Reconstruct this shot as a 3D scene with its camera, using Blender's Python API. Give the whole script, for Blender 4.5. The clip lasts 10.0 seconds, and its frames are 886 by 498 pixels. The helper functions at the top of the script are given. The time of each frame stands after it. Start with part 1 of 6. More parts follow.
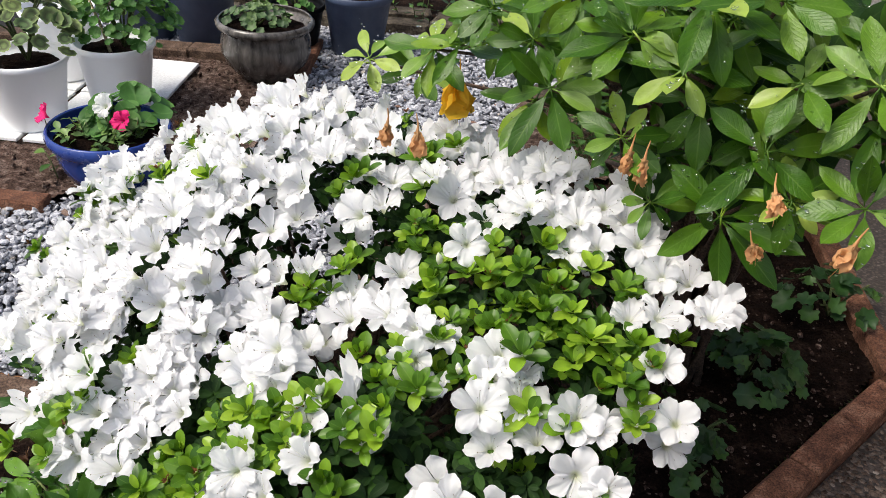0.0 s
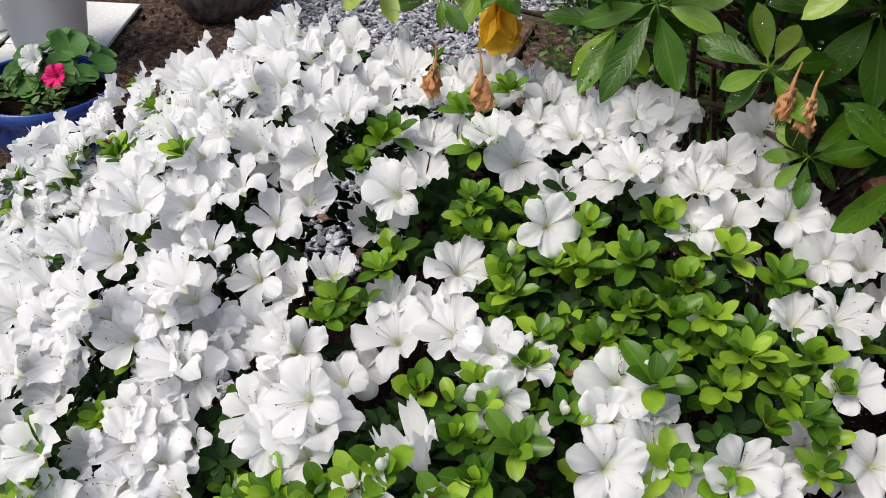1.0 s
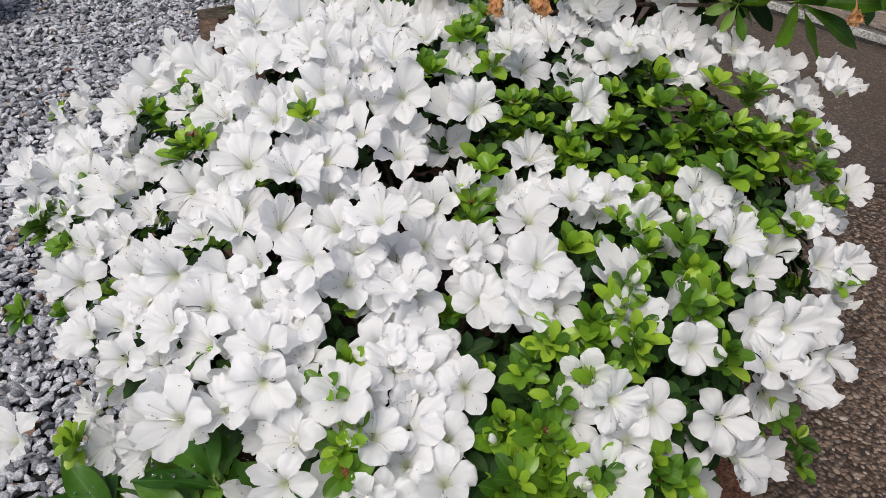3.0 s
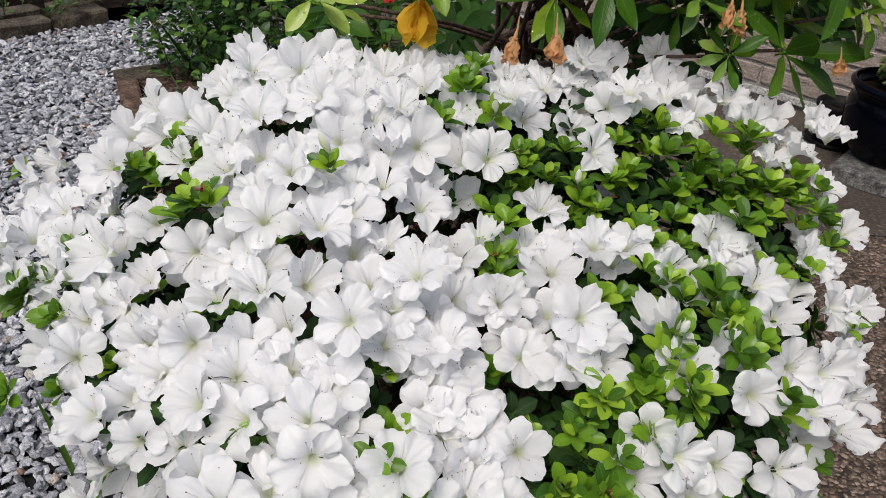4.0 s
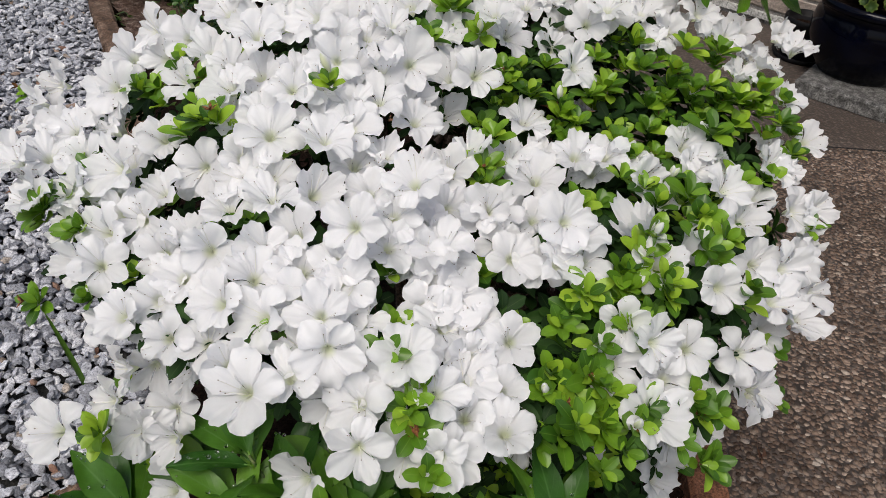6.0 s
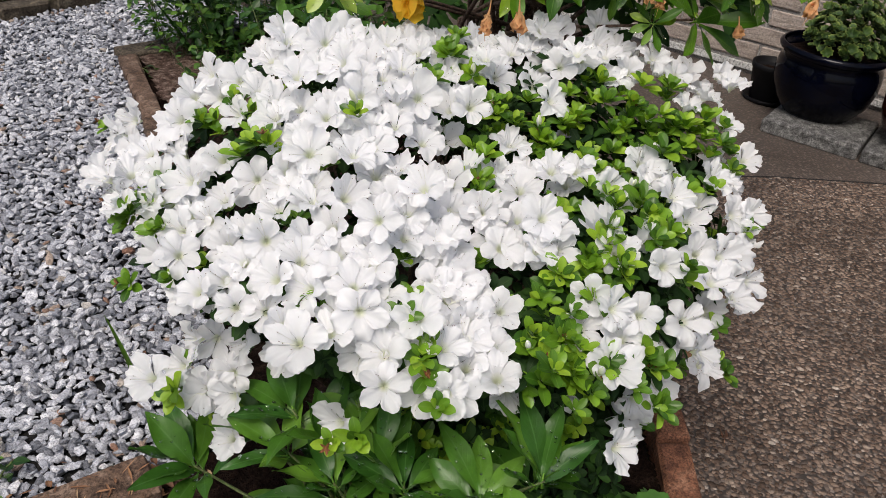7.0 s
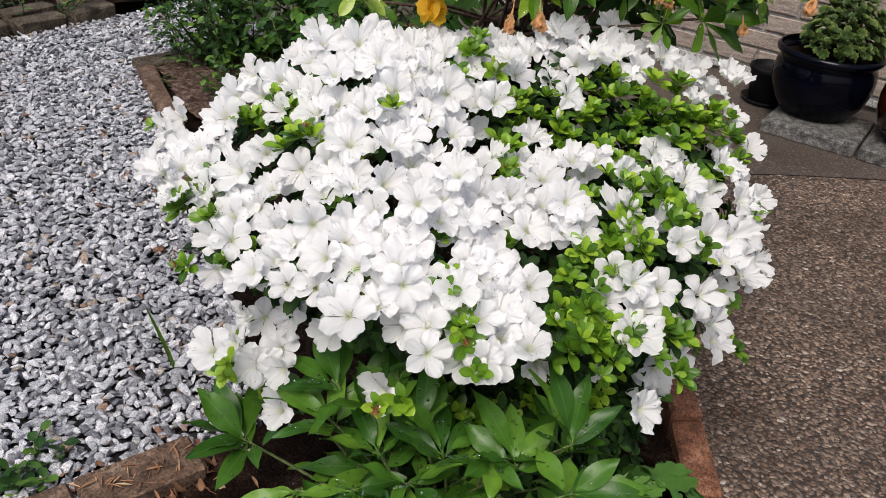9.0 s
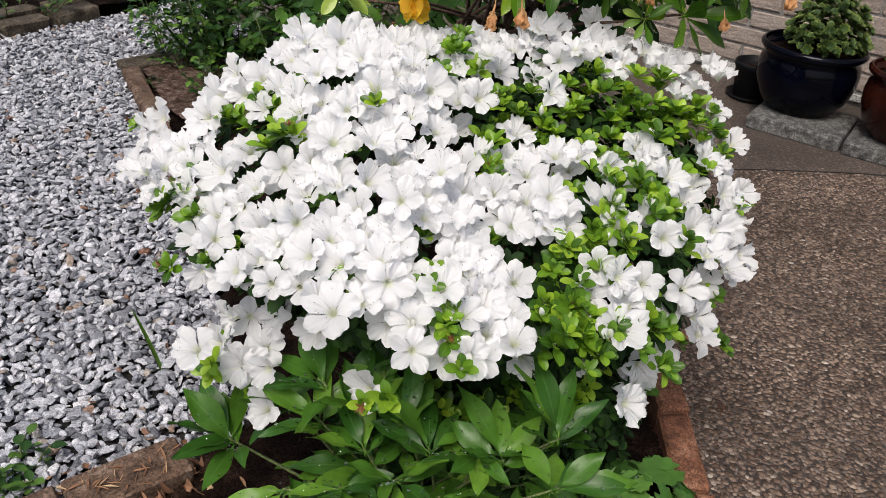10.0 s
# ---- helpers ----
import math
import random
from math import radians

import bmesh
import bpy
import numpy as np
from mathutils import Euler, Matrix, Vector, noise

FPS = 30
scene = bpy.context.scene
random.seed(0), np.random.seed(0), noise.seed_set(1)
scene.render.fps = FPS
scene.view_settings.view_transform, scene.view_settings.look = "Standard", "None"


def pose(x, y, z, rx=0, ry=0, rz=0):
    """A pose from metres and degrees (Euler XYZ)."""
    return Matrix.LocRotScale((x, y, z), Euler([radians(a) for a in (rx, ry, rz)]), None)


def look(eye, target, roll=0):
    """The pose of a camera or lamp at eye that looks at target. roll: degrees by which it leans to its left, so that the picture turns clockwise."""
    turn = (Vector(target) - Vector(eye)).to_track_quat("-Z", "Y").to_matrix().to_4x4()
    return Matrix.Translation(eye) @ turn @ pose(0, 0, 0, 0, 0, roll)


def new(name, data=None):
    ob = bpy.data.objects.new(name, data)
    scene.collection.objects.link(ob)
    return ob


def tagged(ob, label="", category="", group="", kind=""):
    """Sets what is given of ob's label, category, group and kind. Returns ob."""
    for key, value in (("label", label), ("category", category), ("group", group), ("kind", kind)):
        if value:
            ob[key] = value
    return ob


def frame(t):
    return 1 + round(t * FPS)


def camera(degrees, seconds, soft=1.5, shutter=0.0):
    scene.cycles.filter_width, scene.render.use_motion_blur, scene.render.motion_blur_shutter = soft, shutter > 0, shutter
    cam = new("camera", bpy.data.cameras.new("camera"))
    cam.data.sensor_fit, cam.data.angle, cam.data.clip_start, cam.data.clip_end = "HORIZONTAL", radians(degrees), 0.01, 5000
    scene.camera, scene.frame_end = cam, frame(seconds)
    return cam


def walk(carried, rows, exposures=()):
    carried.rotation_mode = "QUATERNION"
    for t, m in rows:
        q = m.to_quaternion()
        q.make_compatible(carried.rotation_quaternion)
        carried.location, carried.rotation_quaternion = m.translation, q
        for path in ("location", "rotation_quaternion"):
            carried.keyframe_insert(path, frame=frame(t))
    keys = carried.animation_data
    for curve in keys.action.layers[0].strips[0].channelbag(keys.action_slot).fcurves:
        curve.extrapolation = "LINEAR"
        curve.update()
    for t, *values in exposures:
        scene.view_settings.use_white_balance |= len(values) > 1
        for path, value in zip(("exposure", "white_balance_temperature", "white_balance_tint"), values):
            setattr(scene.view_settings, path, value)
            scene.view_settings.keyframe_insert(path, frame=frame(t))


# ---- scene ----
cam = camera(54.9, 10.0, soft=0.6)
PATH = [
    (0, (0.111, -0.07, 1.211), (0.033, 1.611, 0.131), 4.7),
    (0.5, (0.056, 0.092, 1.14), (0.019, 1.7, -0.049), 3.7),
    (1, (-0.014, 0.202, 1.084), (0.019, 1.804, -0.113), 3.4),
    (1.5, (-0.19, 0.221, 1.089), (0.281, 1.771, -0.085), 6.8),
    (2, (-0.33, 0.143, 1.053), (0.247, 1.662, -0.114), 5.0),
    (2.5, (-0.443, 0.09, 1.056), (0.289, 1.532, -0.12), 5.3),
    (2.7, (-0.497, 0.117, 1.059), (0.314, 1.529, -0.102), 4.4),
    (3.8, (-0.65, 0.271, 1.003), (0.496, 1.539, -0.036), 6.5),
    (4, (-0.653, 0.28, 1.006), (0.513, 1.564, 0.011), 6.5),
    (4.5, (-0.658, 0.273, 0.996), (0.472, 1.456, -0.155), 7.3),
    (5, (-0.666, 0.262, 1.019), (0.493, 1.414, -0.134), 7.6),
    (5.5, (-0.692, 0.256, 1.019), (0.469, 1.402, -0.137), 7.6),
    (6, (-0.715, 0.247, 1.03), (0.451, 1.402, -0.113), 7.1),
    (6.2, (-0.73, 0.239, 1.042), (0.435, 1.395, -0.1), 6.9),
    (7.3, (-0.933, 0.033, 1.105), (0.283, 1.252, 0.088), 6.0),
    (7.5, (-0.961, 0.02, 1.103), (0.257, 1.239, 0.087), 5.8),
    (8, (-0.999, 0.047, 1.12), (0.218, 1.273, 0.111), 5.5),
    (8.5, (-0.987, 0.052, 1.1), (0.223, 1.274, 0.078), 5.5),
    (9, (-0.975, 0.048, 1.101), (0.244, 1.263, 0.083), 5.5),
    (9.5, (-0.969, 0.048, 1.098), (0.261, 1.254, 0.083), 5.5),
    (10, (-0.971, 0.04, 1.099), (0.265, 1.24, 0.082), 5.2),
]
walk(cam, [(t, look(eye, target, roll)) for t, eye, target, roll in PATH],
     exposures=[(0, 0.76, 6750, 9), (0.6, 0.60, 6720, 9), (1.5, 0.29, 6620, 10), (2.5, 0.25, 6620, 10), (6, 0.20, 6650, 10), (7.5, 0.42, 6750, 11), (10, 0.45, 6750, 11)])

# ---- light ----
world = bpy.data.worlds.new("sky")
scene.world = world
world.use_nodes = True
wn = world.node_tree
sky = wn.nodes.new("ShaderNodeTexSky")
sky.sky_type = "NISHITA"
sky.sun_disc = False
sky.sun_elevation = radians(57)
sky.sun_rotation = radians(244)
sky.air_density, sky.dust_density, sky.ozone_density = 1.0, 4.0, 1.0
wn.links.new(sky.outputs["Color"], wn.nodes["Background"].inputs["Color"])
wn.nodes["Background"].inputs["Strength"].default_value = 0.105
sun = new("sun", bpy.data.lights.new("sun", "SUN"))
sun.data.energy, sun.data.angle, sun.data.color = 2.0, radians(30), (1.0, 0.975, 0.935)
sun.matrix_world = look((-3.1, -0.6, 5.2), (0, 0.9, 0))

# ---- builders ----
rng = random.Random(7)


class Build:
    """Collects vertices, faces and texture places of one mesh."""

    def __init__(self):
        self.v, self.f, self.uv = [], [], []

    def add(self, verts, faces, uvs=None):
        k = len(self.v)
        self.v.extend(verts)
        self.uv.extend(uvs if uvs else [(0.5, 0.5)] * len(verts))
        self.f.extend(tuple(i + k for i in f) for f in faces)

    def put(self, other, m):
        self.add([tuple(m @ Vector(p)) for p in other.v], other.f, other.uv)

    def mesh(self, name, mat, smooth=True):
        me = bpy.data.meshes.new(name)
        me.from_pydata(self.v, [], self.f)
        layer = me.uv_layers.new(name="UVMap")
        loops = np.empty(len(me.loops), dtype=np.int32)
        me.loops.foreach_get("vertex_index", loops)
        layer.data.foreach_set("uv", np.array(self.uv, dtype=np.float32)[loops].ravel())
        me.polygons.foreach_set("use_smooth", [smooth] * len(me.polygons))
        me.materials.append(mat)
        me.update()
        return me


def thing(name, label, category, at=(0, 0, 0), group="", kind=""):
    ob = new(name)
    ob.location = at
    ob.empty_display_size = 0.05
    return tagged(ob, label, category, group, kind)


def part(name, b, mat, parent=None, label="", smooth=True, m=None):
    data = b.mesh(name, mat, smooth) if isinstance(b, Build) else b
    ob = new(name, data)
    if parent:
        ob.parent = parent
    if m is not None:
        ob.matrix_basis = m
    if label:
        ob["label"] = label
    return ob


def frame_to(normal, spin=0.0, at=(0, 0, 0), scale=1.0):
    """A pose at that place whose z axis points along normal."""
    q = Vector(normal).normalized().to_track_quat("Z", "Y")
    return Matrix.Translation(at) @ q.to_matrix().to_4x4() @ Matrix.Rotation(spin, 4, "Z") @ Matrix.Scale(scale, 4)


def tube(b, pts, radii, sides=6, cap=True):
    ring0 = len(b.v)
    pts = [Vector(p) for p in pts]
    for i, p in enumerate(pts):
        d = (pts[min(i + 1, len(pts) - 1)] - pts[max(i - 1, 0)]).normalized()
        a = d.cross(Vector((0.31, 0.17, 0.93))).normalized()
        c = d.cross(a)
        for s in range(sides):
            w = 2 * math.pi * s / sides
            b.v.append(tuple(p + (a * math.cos(w) + c * math.sin(w)) * radii[i]))
            b.uv.append((s / sides, i / len(pts)))
    for i in range(len(pts) - 1):
        for s in range(sides):
            q, r = ring0 + i * sides, (s + 1) % sides
            b.f.append((q + s, q + r, q + sides + r, q + sides + s))
    if cap:
        b.f.append(tuple(ring0 + (len(pts) - 1) * sides + s for s in range(sides)))
        b.f.append(tuple(ring0 + s for s in reversed(range(sides))))
    return b


def lathe(b, profile, sides=48, cx=0.0, cy=0.0):
    k = len(b.v)
    for r, z in profile:
        for s in range(sides):
            w = 2 * math.pi * s / sides
            b.v.append((cx + r * math.cos(w), cy + r * math.sin(w), z))
            b.uv.append((s / sides, z))
    for i in range(len(profile) - 1):
        for s in range(sides):
            q, r = k + i * sides, (s + 1) % sides
            b.f.append((q + s, q + r, q + sides + r, q + sides + s))
    return b


def brick(b, l, w, h, bev=0.006, rough=0.0, seed=0):
    """A block with chamfered, slightly chipped edges, standing on z = 0, centred."""
    r = random.Random(seed)
    bm = bmesh.new()
    bmesh.ops.create_cube(bm, size=1.0)
    for v in bm.verts:
        v.co = Vector((v.co.x * l, v.co.y * w, (v.co.z + 0.5) * h))
    bmesh.ops.bevel(bm, geom=list(bm.edges), offset=bev, segments=1, affect="EDGES")
    for v in bm.verts:
        v.co += Vector((r.uniform(-1, 1), r.uniform(-1, 1), r.uniform(-1, 1))) * rough
    bm.verts.index_update()
    b.add([tuple(v.co) for v in bm.verts], [tuple(v.index for v in f.verts) for f in bm.faces])
    bm.free()
    return b


def leaf(b, m, length, width, rows=5, fold=0.25, curl=0.2, wave=0.0, tip=0.55, base=0.55, seed=0):
    """A blade along +x with its face to +z, folded along the midrib, drooping by curl."""
    r = random.Random(seed)
    ph = r.uniform(0, 6)
    vs, uvs, fs = [], [], []
    for i in range(rows + 1):
        u = i / rows
        w = width / 2 * (math.sin(math.pi * min(1, u ** (1.25 * base + 0.2))) ** (tip + 0.25) if 0 < u < 1 else 0.04)
        x = length * u
        zc = -curl * length * u * u
        for j, s in enumerate((-1, -0.5, 0, 0.5, 1)):
            z = zc + fold * abs(s) * w + wave * width * math.sin(u * 9 + ph + s * 2) * abs(s)
            vs.append(tuple(m @ Vector((x, s * w, z))))
            uvs.append((u, 0.5 + s / 2))
    for i in range(rows):
        for j in range(4):
            q = i * 5 + j
            fs.append((q, q + 5, q + 6, q + 1))
    b.add(vs, fs, uvs)


def flat(b, pts, z0, z1):
    """A slab with that outline."""
    n = len(pts)
    b.add([(x, y, z0) for x, y in pts] + [(x, y, z1) for x, y in pts],
          [tuple(range(n, 2 * n)), tuple(reversed(range(n)))] + [(i, (i + 1) % n, n + (i + 1) % n, n + i) for i in range(n)])
    return b


def inside(x, y, poly):
    c, j = False, len(poly) - 1
    for i in range(len(poly)):
        (xi, yi), (xj, yj) = poly[i], poly[j]
        if (yi > y) != (yj > y) and x < (xj - xi) * (y - yi) / (yj - yi) + xi:
            c = not c
        j = i
    return c


# ---- materials ----
def nodes_of(name):
    mat = bpy.data.materials.new(name)
    mat.use_nodes = True
    nt = mat.node_tree
    return mat, nt, nt.nodes["Principled BSDF"]


def node(nt, kind, **values):
    n = nt.nodes.new(kind)
    for k, v in values.items():
        n.inputs[k].default_value = v
    return n


def ramp(nt, fac, stops):
    n = nt.nodes.new("ShaderNodeValToRGB")
    e = n.color_ramp.elements
    while len(e) < len(stops):
        e.new(0.5)
    for s, (p, c) in zip(e, stops):
        s.position, s.color = p, (*c, 1)
    nt.links.new(fac, n.inputs[0])
    return n.outputs[0]


def blend(nt, mode, fac, a, b):
    n = nt.nodes.new("ShaderNodeMix")
    n.data_type, n.blend_type = "RGBA", mode
    for socket, v in ((n.inputs[0], fac), (n.inputs[6], a), (n.inputs[7], b)):
        if isinstance(v, bpy.types.NodeSocket):
            nt.links.new(v, socket)
        else:
            socket.default_value = v if isinstance(v, float) else (*v, 1)
    return n.outputs[2]


def where(nt, kind="Object"):
    return nt.nodes.new("ShaderNodeTexCoord").outputs[kind]


def noise_of(nt, co, scale, detail=4.0, rough=0.6):
    n = node(nt, "ShaderNodeTexNoise", Scale=scale, Detail=detail, Roughness=rough)
    nt.links.new(co, n.inputs["Vector"])
    return n.outputs["Fac"]


def cells(nt, co, scale, feature="F1", out="Distance"):
    n = nt.nodes.new("ShaderNodeTexVoronoi")
    n.feature = feature
    n.inputs["Scale"].default_value = scale
    nt.links.new(co, n.inputs["Vector"])
    return n.outputs[out]


def relief(nt, bsdf, height, strength, distance):
    n = node(nt, "ShaderNodeBump", Strength=strength, Distance=distance)
    nt.links.new(height, n.inputs["Height"])
    nt.links.new(n.outputs[0], bsdf.inputs["Normal"])


def geo_pos(nt):
    return nt.nodes.new("ShaderNodeNewGeometry").outputs["Position"]


def rough_solid(name, stops, scale, fine, roughness=0.85, bump=0.5, dist=0.004, spec=0.3, world_space=True, vary=0.0):
    """Mineral surface: colours by coarse noise, speckles by fine noise, relief from both."""
    mat, nt, p = nodes_of(name)
    co = geo_pos(nt) if world_space else where(nt)
    a, b = noise_of(nt, co, scale, 5), noise_of(nt, co, fine, 3, 0.7)
    col = ramp(nt, a, stops)
    col = blend(nt, "OVERLAY", 0.8, col, ramp(nt, b, [(0.36, (0.15, 0.15, 0.15)), (0.64, (0.85, 0.85, 0.85))]))
    if vary:
        o = nt.nodes.new("ShaderNodeObjectInfo").outputs["Random"]
        col = blend(nt, "MULTIPLY", 1.0, col, ramp(nt, o, [(0, (1 - vary,) * 3), (1, (1, 1, 1))]))
    nt.links.new(col, p.inputs["Base Color"])
    p.inputs["Roughness"].default_value = roughness
    p.inputs["Specular IOR Level"].default_value = spec
    relief(nt, p, b, bump, dist)
    return mat


def leaf_mat(name, stops, under, rough=0.38, veins=0.0, thin=0.22, spec=0.5, puff=0.15):
    """Leaf: colour varied leaf by leaf, paler midrib and side veins, some light shining through."""
    mat, nt, p = nodes_of(name)
    g = nt.nodes.new("ShaderNodeNewGeometry")
    o = nt.nodes.new("ShaderNodeObjectInfo").outputs["Random"]
    r = nt.nodes.new("ShaderNodeMath")
    r.operation = "FRACT"
    s = nt.nodes.new("ShaderNodeMath")
    nt.links.new(g.outputs["Random Per Island"], s.inputs[0])
    nt.links.new(o, s.inputs[1])
    nt.links.new(s.outputs[0], r.inputs[0])
    col = ramp(nt, r.outputs[0], stops)
    patch = noise_of(nt, g.outputs["Position"], 60, 3)
    col = blend(nt, "OVERLAY", 0.35, col, ramp(nt, patch, [(0.25, (0.25,) * 3), (0.75, (0.75,) * 3)]))
    uv = nt.nodes.new("ShaderNodeTexCoord").outputs["UV"]
    sep = nt.nodes.new("ShaderNodeSeparateXYZ")
    nt.links.new(uv, sep.inputs[0])
    c = nt.nodes.new("ShaderNodeMath")
    c.operation = "SUBTRACT"
    c.inputs[1].default_value = 0.5
    nt.links.new(sep.outputs[1], c.inputs[0])
    ab = nt.nodes.new("ShaderNodeMath")
    ab.operation = "ABSOLUTE"
    nt.links.new(c.outputs[0], ab.inputs[0])
    rib = ramp(nt, ab.outputs[0], [(0.0, (1, 1, 1)), (0.045, (0, 0, 0))])
    if veins:
        # side veins run forward from the midrib
        k = nt.nodes.new("ShaderNodeMath")
        k.operation = "MULTIPLY_ADD"
        k.inputs[1].default_value = -0.55
        nt.links.new(ab.outputs[0], k.inputs[0])
        nt.links.new(sep.outputs[0], k.inputs[2])
        w = nt.nodes.new("ShaderNodeMath")
        w.operation = "MULTIPLY"
        w.inputs[1].default_value = 58.0
        nt.links.new(k.outputs[0], w.inputs[0])
        sn = nt.nodes.new("ShaderNodeMath")
        sn.operation = "SINE"
        nt.links.new(w.outputs[0], sn.inputs[0])
        side = ramp(nt, sn.outputs[0], [(0.80, (0, 0, 0)), (1.0, (1, 1, 1))])
        rib = blend(nt, "LIGHTEN", veins, rib, side)
        relief(nt, p, blend(nt, "ADD", 0.6, ramp(nt, sn.outputs[0], [(0.0, (0.6,) * 3), (0.75, (0.5,) * 3), (1.0, (0, 0, 0))]), ramp(nt, noise_of(nt, g.outputs["Position"], 260, 2), [(0.3, (0, 0, 0)), (0.7, (1, 1, 1))])), puff, 0.0016)
    col = blend(nt, "MIX", 0.0, col, under)
    mixr = col.node
    f = nt.nodes.new("ShaderNodeMath")
    f.operation = "MULTIPLY"
    f.inputs[1].default_value = 0.4
    nt.links.new(rib, f.inputs[0])
    nt.links.new(f.outputs[0], mixr.inputs[0])
    nt.links.new(col, p.inputs["Base Color"])
    p.inputs["Roughness"].default_value = rough
    p.inputs["Specular IOR Level"].default_value = spec
    t = nt.nodes.new("ShaderNodeBsdfTranslucent")
    nt.links.new(blend(nt, "MULTIPLY", 1.0, col, (1.5, 1.6, 0.5)), t.inputs["Color"])
    m = nt.nodes.new("ShaderNodeMixShader")
    m.inputs[0].default_value = thin
    nt.links.new(p.outputs[0], m.inputs[1])
    nt.links.new(t.outputs[0], m.inputs[2])
    nt.links.new(m.outputs[0], nt.nodes["Material Output"].inputs["Surface"])
    return mat


def petal_mat(name, tint, throat, thin=0.3):
    """Thin crisp petal: paler or tinted throat, faint blotches and veins, light shining through."""
    mat, nt, p = nodes_of(name)
    g = nt.nodes.new("ShaderNodeNewGeometry")
    sep = nt.nodes.new("ShaderNodeSeparateXYZ")
    nt.links.new(where(nt, "UV"), sep.inputs[0])
    col = ramp(nt, sep.outputs[0], [(0.0, throat), (0.16, throat), (0.36, tint), (1.0, tint)])
    n = noise_of(nt, g.outputs["Position"], 130, 3)
    col = blend(nt, "MULTIPLY", 0.10, col, ramp(nt, n, [(0.35, (0.78, 0.80, 0.82)), (0.65, (1, 1, 1))]))
    nt.links.new(col, p.inputs["Base Color"])
    p.inputs["Roughness"].default_value = 0.55
    p.inputs["Specular IOR Level"].default_value = 0.25
    fine = nt.nodes.new("ShaderNodeMapping")
    fine.inputs["Scale"].default_value = (2.5, 26.0, 1.0)
    nt.links.new(where(nt, "UV"), fine.inputs[0])
    relief(nt, p, blend(nt, "ADD", 0.30, noise_of(nt, g.outputs["Position"], 75, 3, 0.5), noise_of(nt, fine.outputs[0], 1.0, 2)), 0.30, 0.0035)
    t = nt.nodes.new("ShaderNodeBsdfTranslucent")
    nt.links.new(col, t.inputs["Color"])
    m = nt.nodes.new("ShaderNodeMixShader")
    m.inputs[0].default_value = thin
    nt.links.new(p.outputs[0], m.inputs[1])
    nt.links.new(t.outputs[0], m.inputs[2])
    nt.links.new(m.outputs[0], nt.nodes["Material Output"].inputs["Surface"])
    return mat


def glazed(name, dark, light, rough=0.18, scale=9.0, spec=0.5, vary=0.25, stretch=1.0):
    mat, nt, p = nodes_of(name)
    mp = node(nt, "ShaderNodeMapping", Scale=(1.0 / stretch, 1.0 / stretch, 1.0))
    nt.links.new(where(nt), mp.inputs["Vector"])
    co = mp.outputs[0]
    col = ramp(nt, noise_of(nt, co, scale, 5), [(0.3, dark), (0.7, light)])
    nt.links.new(col, p.inputs["Base Color"])
    nt.links.new(ramp(nt, noise_of(nt, co, 25, 3), [(0.3, (rough,) * 3), (0.75, (rough + vary,) * 3)]), p.inputs["Roughness"])
    relief(nt, p, noise_of(nt, co, 30, 2), 0.1, 0.003)
    p.inputs["Specular IOR Level"].default_value = spec
    return mat


M_PETAL = petal_mat("white_petal", (0.92, 0.92, 0.93), (0.80, 0.835, 0.62), 0.52)
def stamen_mat():
    """White filaments whose tips are brown."""
    mat, nt, p = nodes_of("stamen")
    sep = nt.nodes.new("ShaderNodeSeparateXYZ")
    nt.links.new(where(nt, "UV"), sep.inputs[0])
    nt.links.new(ramp(nt, sep.outputs[1], [(0.0, (0.85, 0.86, 0.74)), (0.86, (0.85, 0.84, 0.78)), (0.92, (0.14, 0.08, 0.05)), (1.0, (0.12, 0.06, 0.04))]), p.inputs["Base Color"])
    p.inputs["Roughness"].default_value = 0.65
    return mat


M_STAMEN = stamen_mat()
M_LEAF = leaf_mat("azalea_leaf", [(0.0, (0.030, 0.088, 0.008)), (0.35, (0.078, 0.175, 0.013)), (0.7, (0.150, 0.285, 0.019)), (1.0, (0.28, 0.42, 0.035))], (0.18, 0.29, 0.06), 0.36, spec=0.38)
# same leaf, darkened to put the bush's inner shade into the colour
M_LEAF_SHADE = leaf_mat("azalea_leaf_shade", [(0.0, (0.007, 0.020, 0.006)), (0.6, (0.016, 0.042, 0.009)), (1.0, (0.034, 0.085, 0.014))], (0.05, 0.08, 0.025), 0.6, thin=0.06, spec=0.12)
M_BIGLEAF = leaf_mat("shrub_leaf", [(0.0, (0.026, 0.080, 0.004)), (0.6, (0.050, 0.130, 0.006)), (0.9, (0.090, 0.185, 0.009)), (1.0, (0.18, 0.28, 0.015))], (0.15, 0.25, 0.05), 0.35, veins=0.14, thin=0.14, puff=0.26, spec=0.34)
# shrub leaf again, darker, so that its colour carries the shrub's shade
M_BIGLEAF_SHADE = leaf_mat("shrub_leaf_shade", [(0.0, (0.010, 0.030, 0.006)), (0.6, (0.020, 0.058, 0.010)), (1.0, (0.035, 0.09, 0.014))], (0.05, 0.09, 0.02), 0.6, veins=0.1, thin=0.06, spec=0.12)
M_PEONY = leaf_mat("peony_leaf", [(0.0, (0.020, 0.072, 0.009)), (0.6, (0.052, 0.138, 0.014)), (1.0, (0.110, 0.225, 0.024))], (0.10, 0.2, 0.06), 0.34, veins=0.12, thin=0.12, puff=0.10, spec=0.28)
M_PERENNIAL = leaf_mat("perennial_leaf", [(0.0, (0.014, 0.052, 0.008)), (0.6, (0.034, 0.098, 0.012)), (1.0, (0.075, 0.17, 0.020))], (0.10, 0.2, 0.06), 0.34, veins=0.12, thin=0.12, puff=0.10, spec=0.28)
